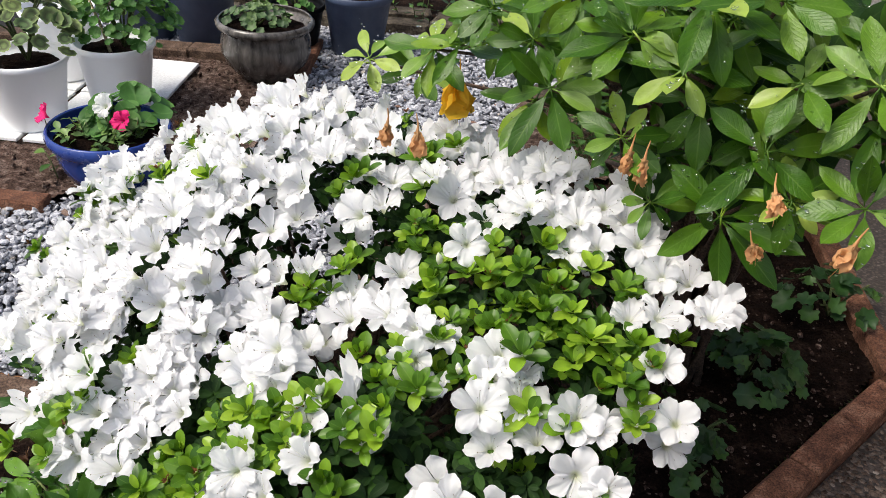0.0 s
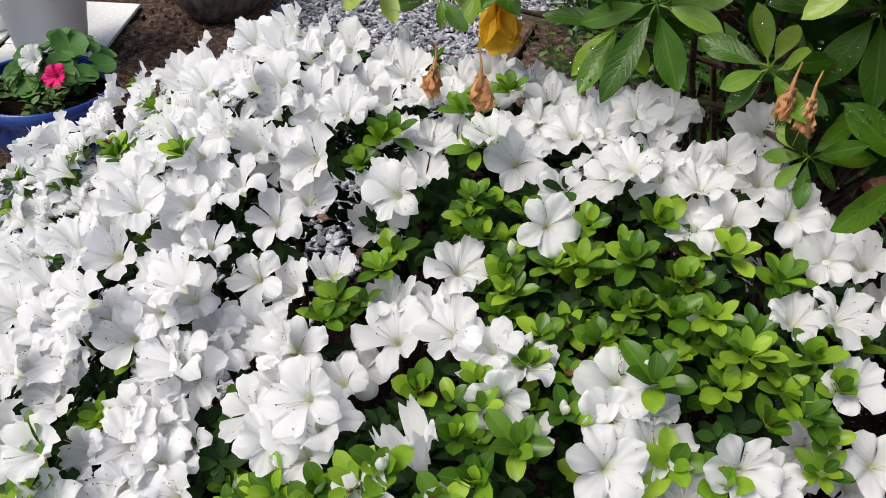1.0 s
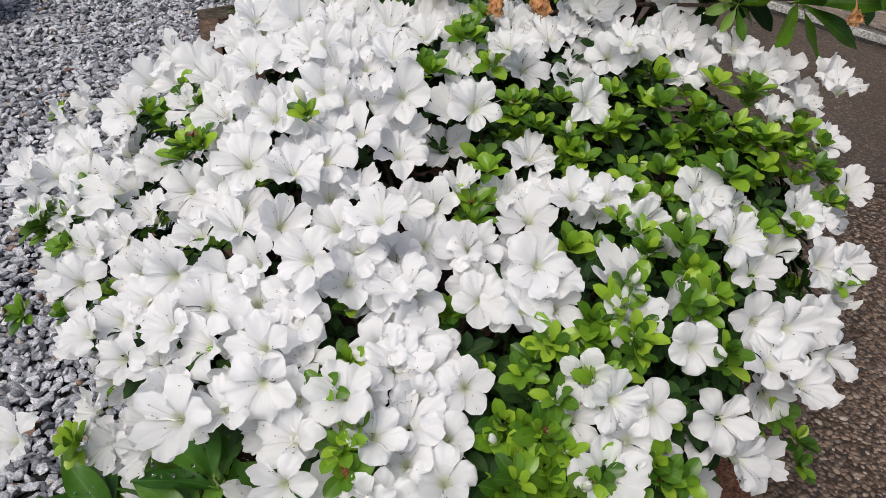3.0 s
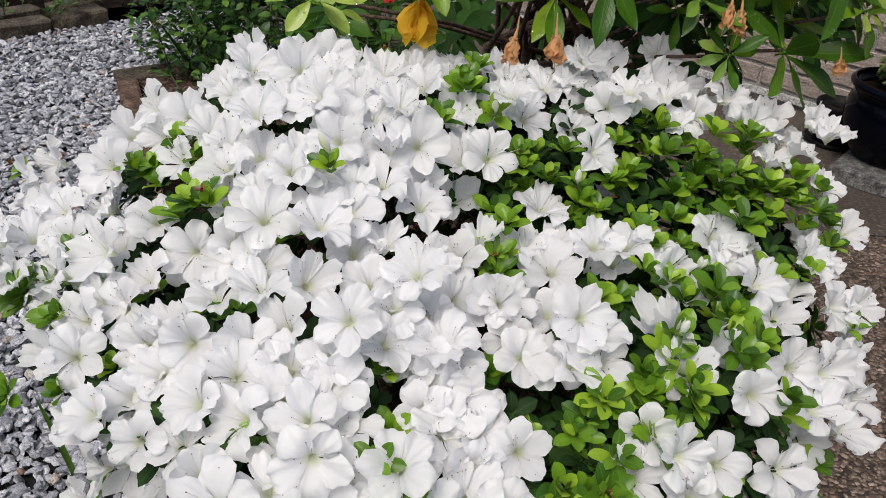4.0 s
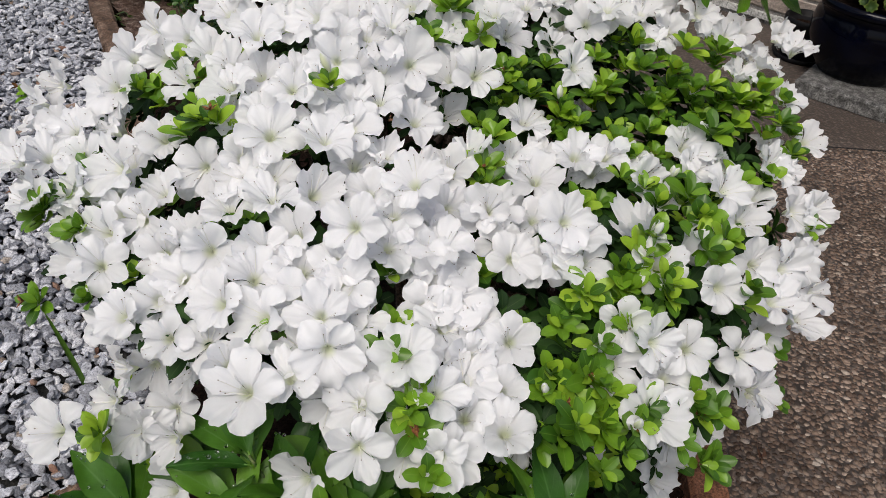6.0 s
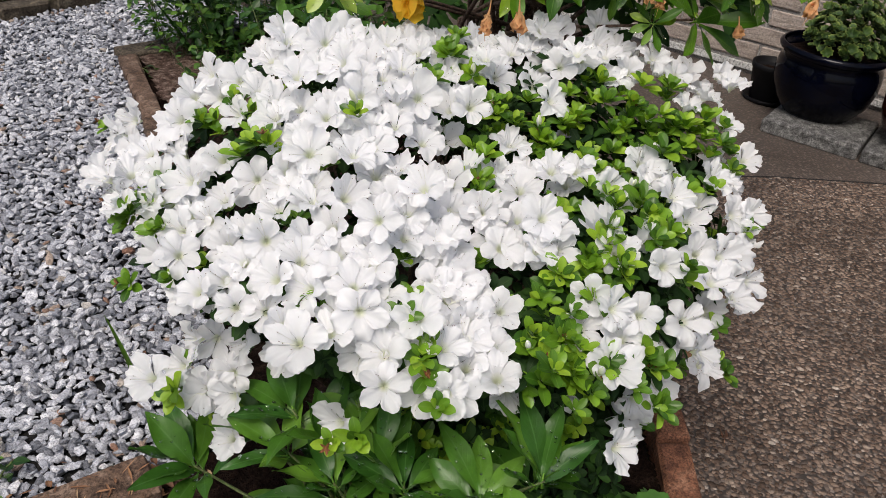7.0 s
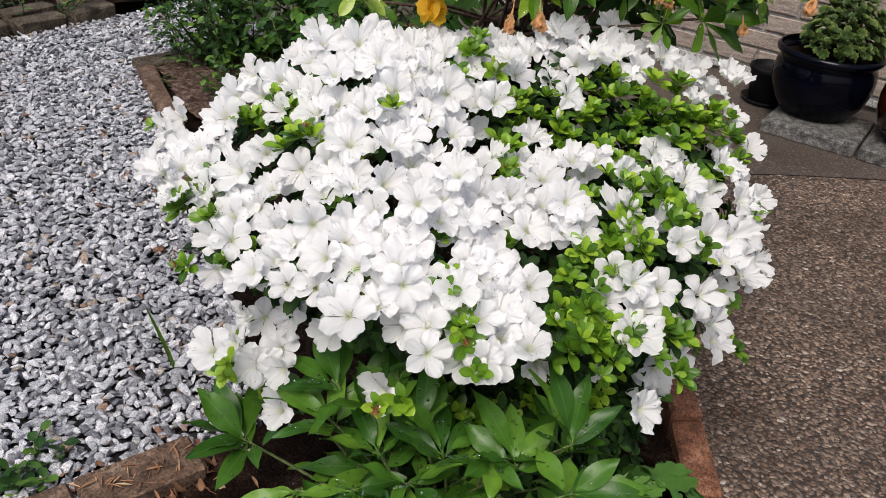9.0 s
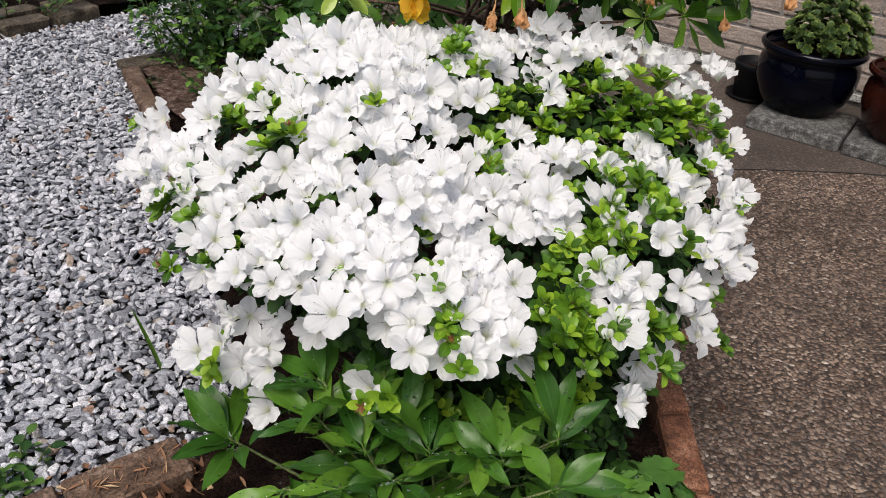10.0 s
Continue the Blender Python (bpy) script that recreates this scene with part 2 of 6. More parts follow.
M_GERANIUM = leaf_mat("geranium_leaf", [(0.0, (0.035, 0.11, 0.022)), (0.6, (0.068, 0.175, 0.036)), (1.0, (0.13, 0.26, 0.065))], (0.13, 0.22, 0.07), 0.55, thin=0.15, spec=0.3)
M_WEED = leaf_mat("herb_leaf", [(0.0, (0.010, 0.036, 0.006)), (0.6, (0.026, 0.078, 0.011)), (1.0, (0.10, 0.20, 0.028))], (0.08, 0.15, 0.03), 0.45, thin=0.15, spec=0.35)
M_BARK = rough_solid("bark", [(0.3, (0.045, 0.028, 0.02)), (0.7, (0.12, 0.08, 0.06))], 40, 220, 0.9, 0.8, 0.003)
M_STEM = rough_solid("green_stem", [(0.3, (0.05, 0.085, 0.025)), (0.7, (0.10, 0.12, 0.04))], 60, 200, 0.6)
# damp soil, darkened further so its colour holds the shade under the shrub
M_SOIL = rough_solid("wet_shade_soil", [(0.3, (0.004, 0.0024, 0.0018)), (0.52, (0.014, 0.008, 0.0058)), (0.75, (0.055, 0.034, 0.025))], 14, 160, 0.95, 1.0, 0.014, spec=0.05)
M_YARD = rough_solid("yard_soil", [(0.3, (0.045, 0.027, 0.021)), (0.5, (0.15, 0.096, 0.075)), (0.7, (0.36, 0.27, 0.225))], 45, 210, 0.95, 1.0, 0.02, spec=0.1)
M_BRICK = rough_solid("red_brick", [(0.25, (0.06, 0.026, 0.016)), (0.5, (0.205, 0.088, 0.050)), (0.75, (0.38, 0.205, 0.13))], 30, 260, 0.85, 0.6, 0.003, vary=0.35)
M_BLOCK = rough_solid("weathered_block", [(0.28, (0.045, 0.028, 0.019)), (0.5, (0.115, 0.072, 0.050)), (0.72, (0.23, 0.165, 0.125))], 26, 180, 0.9, 0.7, 0.004, vary=0.3)
M_KERB = rough_solid("tan_concrete", [(0.28, (0.025, 0.019, 0.013)), (0.5, (0.078, 0.062, 0.045)), (0.72, (0.16, 0.135, 0.10))], 18, 150, 0.92, 1.0, 0.006, vary=0.25)
M_PAVER = rough_solid("grey_paver", [(0.3, (0.04, 0.038, 0.036)), (0.5, (0.115, 0.112, 0.107)), (0.7, (0.23, 0.225, 0.215))], 45, 200, 0.9, 1.0, 0.006, vary=0.12)


def wall_brick_mat():
    """Long brick with a bark-like face, streaked along its length."""
    mat, nt, p = nodes_of("wall_brick")
    mp = node(nt, "ShaderNodeMapping", Scale=(9.0, 9.0, 60.0))
    nt.links.new(where(nt), mp.inputs["Vector"])
    a, b = noise_of(nt, mp.outputs[0], 1.6, 6, 0.75), noise_of(nt, geo_pos(nt), 160, 3, 0.7)
    col = ramp(nt, a, [(0.3, (0.17, 0.135, 0.11)), (0.5, (0.32, 0.27, 0.235)), (0.7, (0.46, 0.405, 0.36))])
    col = blend(nt, "OVERLAY", 0.5, col, ramp(nt, b, [(0.36, (0.2,) * 3), (0.64, (0.8,) * 3)]))
    o = nt.nodes.new("ShaderNodeObjectInfo").outputs["Random"]
    col = blend(nt, "MULTIPLY", 1.0, col, ramp(nt, o, [(0, (0.78, 0.76, 0.75)), (1, (1.05, 1.03, 1.02))]))
    nt.links.new(col, p.inputs["Base Color"])
    p.inputs["Roughness"].default_value = 0.9
    relief(nt, p, a, 1.0, 0.010)
    return mat


M_WALLBRICK = wall_brick_mat()
M_MORTAR = rough_solid("mortar", [(0.3, (0.16, 0.15, 0.14)), (0.7, (0.27, 0.26, 0.25))], 20, 220, 0.95, 0.5, 0.003)
M_TRIM = rough_solid("pale_trim", [(0.3, (0.30, 0.30, 0.29)), (0.7, (0.42, 0.42, 0.40))], 8, 120, 0.6, 0.1, 0.001)
M_TILE = rough_solid("white_tile", [(0.2, (0.80, 0.80, 0.79)), (0.6, (0.87, 0.87, 0.86))], 6, 120, 0.35, 0.05, 0.001)
M_WHITEPOT = glazed("white_plastic", (0.89, 0.90, 0.92), (0.91, 0.92, 0.94), 0.35)
M_BLUEPOT = glazed("blue_glaze", (0.012, 0.03, 0.16), (0.03, 0.07, 0.30), 0.12)
M_DARKBLUE = glazed("dark_blue_plastic", (0.025, 0.038, 0.075), (0.05, 0.07, 0.125), 0.35)
M_GREYPOT = glazed("dark_brown_glaze", (0.010, 0.009, 0.009), (0.17, 0.155, 0.14), 0.08, 7, stretch=0.25)
M_BLACKPOT = glazed("black_glaze", (0.0006, 0.0006, 0.0012), (0.0012, 0.002, 0.007), 0.03, spec=0.14, vary=0.05)
M_BLACKPLASTIC = glazed("black_plastic", (0.004, 0.004, 0.005), (0.008, 0.008, 0.009), 0.45, spec=0.15)
M_REDPOT = glazed("red_brown_glaze", (0.010, 0.003, 0.002), (0.045, 0.010, 0.006), 0.06, spec=0.2, vary=0.1)
M_YELLOW = petal_mat("yellow_petal", (0.96, 0.61, 0.05), (0.88, 0.50, 0.03), 0.45)
M_WILT = petal_mat("wilted_petal", (0.76, 0.41, 0.19), (0.74, 0.45, 0.22), 0.38)
M_RUST = rough_solid("rusty_scale", [(0.3, (0.10, 0.035, 0.015)), (0.7, (0.22, 0.09, 0.035))], 200, 500, 0.8)
M_PINK = petal_mat("pink_petal", (0.75, 0.02, 0.18), (0.5, 0.02, 0.12), 0.25)
M_RED = petal_mat("red_petal", (0.55, 0.02, 0.02), (0.4, 0.02, 0.02), 0.25)
M_LITTER = leaf_mat("dead_leaf", [(0.0, (0.10, 0.045, 0.025)), (0.5, (0.22, 0.11, 0.06)), (1.0, (0.36, 0.21, 0.12))], (0.3, 0.2, 0.12), 0.8, thin=0.05)


def gravel_mat():
    """Crushed granite: each stone its own grey, peppered with dark and white grains."""
    mat, nt, p = nodes_of("crushed_stone")
    g = nt.nodes.new("ShaderNodeNewGeometry")
    col = ramp(nt, g.outputs["Random Per Island"], [(0.0, (0.13, 0.136, 0.155)), (0.25, (0.29, 0.30, 0.334)), (0.6, (0.43, 0.442, 0.482)), (0.96, (0.60, 0.607, 0.642)), (0.975, (0.42, 0.39, 0.35)), (0.99, (0.30, 0.235, 0.19)), (1.0, (0.22, 0.12, 0.085))])
    n = noise_of(nt, g.outputs["Position"], 330, 3, 0.7)
    m = noise_of(nt, g.outputs["Position"], 120, 2, 0.5)
    col = blend(nt, "MULTIPLY", 1.0, col, ramp(nt, n, [(0.36, (0.42, 0.42, 0.44)), (0.50, (0.92, 0.92, 0.92)), (0.66, (1.1, 1.1, 1.1)), (0.72, (1.25, 1.25, 1.25))]))
    col = blend(nt, "OVERLAY", 0.5, col, ramp(nt, m, [(0.3, (0.25,) * 3), (0.7, (0.8,) * 3)]))
    nt.links.new(col, p.inputs["Base Color"])
    p.inputs["Roughness"].default_value = 0.8
    p.inputs["Specular IOR Level"].default_value = 0.2
    relief(nt, p, n, 0.6, 0.0018)
    return mat


def aggregate_mat(name, grain, cement, bump):
    """Exposed aggregate: close-set pebbles in dark, damp cement; grain: pebbles to the metre."""
    mat, nt, p = nodes_of(name)
    co = geo_pos(nt)
    warp = node(nt, "ShaderNodeTexNoise", Scale=40.0, Detail=2.0)
    nt.links.new(co, warp.inputs["Vector"])
    add = nt.nodes.new("ShaderNodeVectorMath")
    add.operation = "MULTIPLY_ADD"
    add.inputs[1].default_value = (0.012, 0.012, 0.012)
    nt.links.new(warp.outputs["Color"], add.inputs[0])
    nt.links.new(co, add.inputs[2])
    wco = add.outputs[0]
    d = cells(nt, wco, grain)
    hue = cells(nt, wco, grain, out="Color")
    peb = ramp(nt, hue, [(0.0, (0.04, 0.03, 0.024)), (0.35, (0.095, 0.07, 0.056)), (0.65, (0.14, 0.108, 0.088)), (0.85, (0.20, 0.16, 0.135)), (1.0, (0.34, 0.30, 0.26))])
    mask = ramp(nt, d, [(0.35, (1, 1, 1)), (0.62, (0, 0, 0))])
    col = blend(nt, "MIX", mask, cement, peb)
    stain = noise_of(nt, co, 2.2, 5)
    col = blend(nt, "MULTIPLY", 0.6, col, ramp(nt, stain, [(0.35, (0.62, 0.6, 0.58)), (0.65, (1.0, 1.0, 1.0))]))
    nt.links.new(col, p.inputs["Base Color"])
    nt.links.new(ramp(nt, stain, [(0.35, (0.42,) * 3), (0.65, (0.65,) * 3)]), p.inputs["Roughness"])
    relief(nt, p, mask, bump, 0.0025)
    return mat


M_GRAVEL = gravel_mat()
M_AGGREGATE = aggregate_mat("exposed_aggregate", 95.0, (0.034, 0.026, 0.022), 0.6)
M_APRON = aggregate_mat("worn_aggregate", 120.0, (0.060, 0.049, 0.042), 0.35)


def pebble_mat():
    mat, nt, p = nodes_of("path_pebble")
    g = nt.nodes.new("ShaderNodeNewGeometry")
    col = ramp(nt, g.outputs["Random Per Island"], [(0.0, (0.055, 0.040, 0.032)), (0.3, (0.12, 0.086, 0.068)), (0.6, (0.19, 0.143, 0.114)), (0.85, (0.225, 0.175, 0.143)), (0.97, (0.29, 0.24, 0.20)), (1.0, (0.42, 0.38, 0.34))])
    n = noise_of(nt, g.outputs["Position"], 350, 3, 0.7)
    col = blend(nt, "OVERLAY", 0.6, col, ramp(nt, n, [(0.3, (0.2,) * 3), (0.7, (0.8,) * 3)]))
    stain = noise_of(nt, g.outputs["Position"], 3.0, 5)
    col = blend(nt, "MULTIPLY", 0.8, col, ramp(nt, stain, [(0.35, (0.58, 0.53, 0.49)), (0.62, (1.15, 1.1, 1.05))]))
    nt.links.new(col, p.inputs["Base Color"])
    p.inputs["Roughness"].default_value = 0.8
    p.inputs["Specular IOR Level"].default_value = 0.2
    return mat


M_PEBBLE = pebble_mat()
# darkened to stand for shade between stones; also colours the path's dark joint
M_GAPSHADE_JOINT = rough_solid("gap_shade_and_joint", [(0.3, (0.015, 0.0145, 0.014)), (0.7, (0.045, 0.044, 0.043))], 40, 250, 0.9, 1.0, 0.008)
M_LAWN = rough_solid("far_ground", [(0.3, (0.03, 0.045, 0.015)), (0.7, (0.07, 0.09, 0.03))], 3, 60, 0.9, 1.0, 0.02)

# ---- ground and structure ----
BED = [(-1.6, 1.16), (-0.53, 1.06), (-0.36, 1.08), (-0.16, 1.55), (0.17, 2.50), (0.27, 2.85), (1.03, 2.88), (1.03, 1.47), (0.98, 1.40), (0.10, 0.455), (-0.42, -0.09), (-1.6, -0.9)]
PATHWAY = [(-2.2, -1.9), (-0.385, -0.13), (0.135, 0.42), (1.045, 1.37), (1.09, 1.44), (1.09, 3.6), (2.06, 3.6), (2.56, 0.6), (3.3, -3.2), (-2.2, -3.2)]
YARD_SOIL = [(-3.2, 1.80), (-1.02, 1.82), (-0.60, 2.25), (-0.65, 2.95), (-3.2, 2.93)]

b = Build()
N_G = 24
for i in range(N_G + 1):
    for j in range(N_G + 1):
        b.v.append((-60 + 120 * i / N_G, -60 + 120 * j / N_G, -0.06))
        b.uv.append((i, j))
b.f = [(i * (N_G + 1) + j, (i + 1) * (N_G + 1) + j, (i + 1) * (N_G + 1) + j + 1, i * (N_G + 1) + j + 1) for i in range(N_G) for j in range(N_G)]
tagged(part("ground", b, M_LAWN), "dark weedy earth round the garden", "ground", kind="structure")


def lumpy(poly, z, amp, step, seed):
    """A sheet of earth inside an outline, uneven on top."""
    bld, ids = Build(), {}
    xs, ys = [p[0] for p in poly], [p[1] for p in poly]
    nx, ny = int((max(xs) - min(xs)) / step), int((max(ys) - min(ys)) / step)
    for i in range(nx + 1):
        for j in range(ny + 1):
            x, y = min(xs) + i * step, min(ys) + j * step
            if inside(x, y, poly):
                ids[i, j] = len(bld.v)
                n = noise.noise((x * 9, y * 9, seed)) + 0.6 * noise.noise((x * 31, y * 31, seed)) + 0.4 * noise.noise((x * 90, y * 90, seed))
                bld.v.append((x, y, z + amp * n))
                bld.uv.append((x, y))
    for i, j in ids:
        q = [(i, j), (i + 1, j), (i + 1, j + 1), (i, j + 1)]
        if all(k in ids for k in q):
            bld.f.append(tuple(ids[k] for k in q))
    return bld


tagged(part("bed_soil", lumpy(BED, 0.012, 0.011, 0.012, 3.0), M_SOIL), "damp soil of the flower bed, darkened for the shrub's shade", "soil", kind="structure")
FAR_SOIL = [(0.19, 2.44), (0.30, 2.84), (0.72, 2.87), (0.70, 2.50), (0.50, 2.25), (0.20, 2.20)]
tagged(part("corner_soil", lumpy(FAR_SOIL, 0.034, 0.011, 0.012, 4.0), M_YARD), "paler brown soil in the bed's far corner", "soil", kind="structure")
tagged(part("yard_soil", lumpy(YARD_SOIL, 0.018, 0.012, 0.015, 9.0), M_YARD), "dark bare soil with crumbs and twigs", "soil", kind="structure")
tagged(part("path", flat(Build(), PATHWAY, -0.12, 0.0), M_AGGREGATE, smooth=False), "damp brown exposed-aggregate concrete path", "path", kind="structure")
APRON = [(1.092, 1.395), (1.299, 1.259), (1.552, 1.094), (1.808, 0.887), (2.3, 0.42), (2.52, 0.62), (2.06, 3.58), (1.092, 3.58)]
tagged(part("apron", flat(Build(), APRON, -0.02, 0.003), M_APRON, smooth=False), "worn grey-brown concrete in front of the house wall", "path", kind="structure")
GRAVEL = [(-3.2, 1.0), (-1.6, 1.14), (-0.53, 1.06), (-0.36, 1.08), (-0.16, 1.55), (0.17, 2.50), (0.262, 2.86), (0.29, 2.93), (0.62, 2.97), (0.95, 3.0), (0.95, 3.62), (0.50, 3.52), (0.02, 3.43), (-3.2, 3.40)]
# sheet whose dark colour paints the shade in the gravel's gaps
tagged(part("gravel_bed", flat(Build(), GRAVEL, -0.05, -0.004), M_GAPSHADE_JOINT, smooth=False), "base under the gravel, coloured dark for shade between stones", "gravel", kind="structure")
BACK = [(-3.2, 3.50), (0.02, 3.52), (0.5, 3.64), (2.0, 3.64), (2.0, 6.0), (-3.2, 6.0)]
tagged(part("back_soil", lumpy(BACK, 0.03, 0.015, 0.05, 5.0), M_SOIL), "dark soil of the back border", "soil", kind="structure")

# crushed stone, one by one
stone_shapes = []
for k in range(14):
    bm = bmesh.new()
    bmesh.ops.create_icosphere(bm, subdivisions=1, radius=1.0)
    r = random.Random(100 + k)
    for _ in range(9):
        n = Vector((r.gauss(0, 1), r.gauss(0, 1), r.gauss(0, 1))).normalized()
        d = r.uniform(0.48, 0.82)
        for v in bm.verts:
            e = v.co.dot(n) - d
            if e > 0:
                v.co -= n * e
    for v in bm.verts:
        v.co *= r.uniform(0.92, 1.08)
    stone_shapes.append((np.array([v.co[:] for v in bm.verts]), [tuple(v.index for v in f.verts) for f in bm.faces]))
    bm.free()
rs = np.random.RandomState(11)
sv, sf, base = [], [], 0
for layer, step in ((0, 0.0165), (1, 0.0178)):
    y = 1.02
    while y < 3.6:
        x = -1.75
        while x < 0.93:
            px, py = x + rs.uniform(-0.008, 0.008), y + rs.uniform(-0.008, 0.008)
            if inside(px, py, GRAVEL) and not inside(px, py, YARD_SOIL):
                vs, fs = stone_shapes[rs.randint(14)]
                s = rs.choice([0.0066, 0.0084, 0.0104, 0.0130], p=[0.25, 0.35, 0.28, 0.12])
                m = np.array((Euler((rs.normal(0, 0.42), rs.normal(0, 0.42), rs.uniform(0, 6.28))).to_matrix())) @ np.diag([s * rs.uniform(1.3, 1.95), s * rs.uniform(0.85, 1.2), s * rs.uniform(0.40, 0.72)])
                sv.append(vs @ m.T + np.array([px, py, 0.001 + layer * 0.010 + rs.uniform(0, 0.013)]))
                sf.extend(tuple(i + base for i in f) for f in fs)
                base += len(vs)
            x += step
        y += step
b = Build()
b.v = [tuple(p) for p in np.concatenate(sv)]
b.uv = [(0.5, 0.5)] * len(b.v)
b.f = sf
tagged(part("gravel", b, M_GRAVEL, smooth=False), "light grey crushed stone gravel with a few reddish chips", "gravel", kind="stuff")

# pebbles standing proud in the path's surface
bm = bmesh.new()
bmesh.ops.create_icosphere(bm, subdivisions=1, radius=1.0)
cap_v = np.array([v.co[:] for v in bm.verts])
cap_f = [tuple(v.index for v in f.verts) for f in bm.faces if f.calc_center_median().z > -0.2]
bm.free()
sv, sf, base = [], [], 0
y = 0.0
while y < 2.0:
    x = -0.1
    while x < 1.95:
        px, py = x + rs.uniform(-0.005, 0.005), y + rs.uniform(-0.005, 0.005)
        off = px - py
        if 0.0 < off - (-0.31) and inside(px, py, PATHWAY) and not inside(px, py, APRON) and off < 1.25 and px < 1.84 and rs.rand() < 0.93:
            s = rs.choice([0.0038, 0.0048, 0.0060, 0.0080], p=[0.3, 0.37, 0.25, 0.08])
            a = rs.uniform(0, 6.28)
            c_, s_ = math.cos(a) * s, math.sin(a) * s
            m = np.array([[c_ * 1.2, -s_ * 0.85, 0], [s_ * 1.2, c_ * 0.85, 0], [0, 0, s * 0.27]])
            sv.append((cap_v * rs.uniform(0.88, 1.12, (len(cap_v), 1))) @ m.T + np.array([px, py, rs.uniform(-0.0006, 0.0005)]))
            sf.extend(tuple(i + base for i in f) for f in cap_f)
            base += len(cap_v)
        x += 0.0094
    y += 0.0094
b = Build()
b.v = [tuple(p) for p in np.concatenate(sv)]
b.uv = [(0.5, 0.5)] * len(b.v)
b.f = sf
tagged(part("path_pebbles", b, M_PEBBLE), "brown and grey pebbles set in the path", "pebbles", kind="stuff")

# brick borders
brick_meshes = [brick(Build(), 0.185, 0.062, 0.075, 0.006, 0.0026, s).mesh("border_brick", M_BRICK, False) for s in range(6)]


def border(name, label, line, meshes, length, z, jit=0.004, depth=0.0):
    """Bricks end to end along a line of points."""
    t = thing(name, label, "border", kind="structure")
    r = random.Random(len(name))
    for (x0, y0), (x1, y1) in zip(line, line[1:]):
        n = max(1, round(math.hypot(x1 - x0, y1 - y0) / length))
        a = math.degrees(math.atan2(y1 - y0, x1 - x0))
        for i in range(n):
            u = (i + 0.5) / n
            part("brick", r.choice(meshes), None, t, m=pose(x0 + (x1 - x0) * u + r.uniform(-jit, jit), y0 + (y1 - y0) * u + r.uniform(-jit, jit), z + r.uniform(-0.004, 0.004), r.uniform(-2, 2), r.uniform(-1.5, 1.5), a + r.uniform(-2, 2)))
    return t


border("path_border", "reddish brick border between the bed and the path", [(-0.41, -0.115), (0.255, 0.583), (1.03, 1.40)], brick_meshes, 0.193, -0.028)
border("path_border_end", "reddish brick border running along the path", [(1.06, 1.44), (1.06, 2.95)], brick_meshes, 0.193, -0.028)
block_meshes = [brick(Build(), 0.192, 0.085, 0.06, 0.007, 0.003, 20 + s).mesh("border_block", M_BLOCK, False) for s in range(6)]
border("gravel_border", "worn brown brick border beside the gravel", [(-1.29, 1.158), (-0.50, 1.053)], block_meshes, 0.197, -0.018)
side_meshes = [brick(Build(), 0.192, 0.062, 0.07, 0.007, 0.003, 30 + s).mesh("border_block", M_BLOCK, False) for s in range(6)]
border("gravel_border_side", "worn brown brick border along the flower bed", [(-0.145, 1.57), (0.165, 2.50), (0.262, 2.835)], side_meshes, 0.197, -0.022)
far_meshes = [brick(Build(), 0.198, 0.098, 0.06, 0.007, 0.003, 35 + s).mesh("border_block", M_KERB, False) for s in range(6)]
border("far_border", "weathered brick border at the far end of the bed", [(0.262, 2.885), (1.05, 2.925)], far_meshes, 0.204, -0.012)
border("yard_border_front", "reddish brick border in front of the yard soil", [(-2.4, 1.75), (-1.02, 1.79)], brick_meshes, 0.193, -0.032)
border("yard_border_side", "reddish brick border beside the gravel", [(-0.555, 2.30), (-0.615, 3.20)], brick_meshes, 0.193, -0.032)
border("yard_border_back", "brown brick border behind the yard soil", [(-2.0, 2.95), (-0.66, 2.97)], block_meshes, 0.197, -0.012)
stone_meshes = [brick(Build(), 0.196, 0.085, 0.085, 0.009, 0.006, 40 + s).mesh("kerb_block", M_KERB, False) for s in range(6)]
border("kerb", "weathered tan concrete blocks edging the back border", [(-1.6, 3.44), (0.02, 3.46), (0.48, 3.56)], stone_meshes, 0.212, -0.02, 0.007)
border("kerb_back", "second row of weathered concrete blocks behind the edging", [(-1.6, 3.56), (0.02, 3.57), (0.50, 3.67)], stone_meshes, 0.208, -0.012, 0.008)

# house wall, its bricks one by one
WALL = Matrix.Translation((2.30, 2.0, 0.0)) @ Matrix.Rotation(radians(-78.5), 4, "Z")
b = Build()
flat(b, [(-2.2, -0.007), (3.4, -0.007), (3.4, 0.2), (-2.2, 0.2)], -0.05, 2.6)
wall = tagged(part("wall_east", b, M_MORTAR, smooth=False), "house wall of long tan-grey textured bricks", "wall", kind="structure")
wall.matrix_basis = WALL
b = Build()
flat(b, [(-2.2, -0.025), (3.4, -0.025), (3.4, -0.0075), (-2.2, -0.0075)], 0.022, 0.045)
tr = tagged(part("trim", b, M_TRIM, smooth=False), "pale grey strip along the foot of the house wall", "trim", kind="structure")
tr.matrix_basis = WALL
wall_bricks = [brick(Build(), 0.222, 0.03, 0.064, 0.004, 0.0018, 60 + s).mesh("wall_brick", M_WALLBRICK, False) for s in range(6)]
rw = random.Random(5)
one = brick(Build(), 0.222, 0.03, 0.064, 0.004, 0.0018, 66)
rest = Build()
WALL_PIECES = []
for row in range(34):
    for col in range(24):
        m = pose(-2.09 + col * 0.232 + (0.116 if row % 2 else 0), 0.0, 0.06 + row * 0.0745, rw.uniform(-0.4, 0.4), 0, 0)
        if row < 13 and 2 < col < 18:
            WALL_PIECES.append(m)
        else:
            rest.put(one, m)
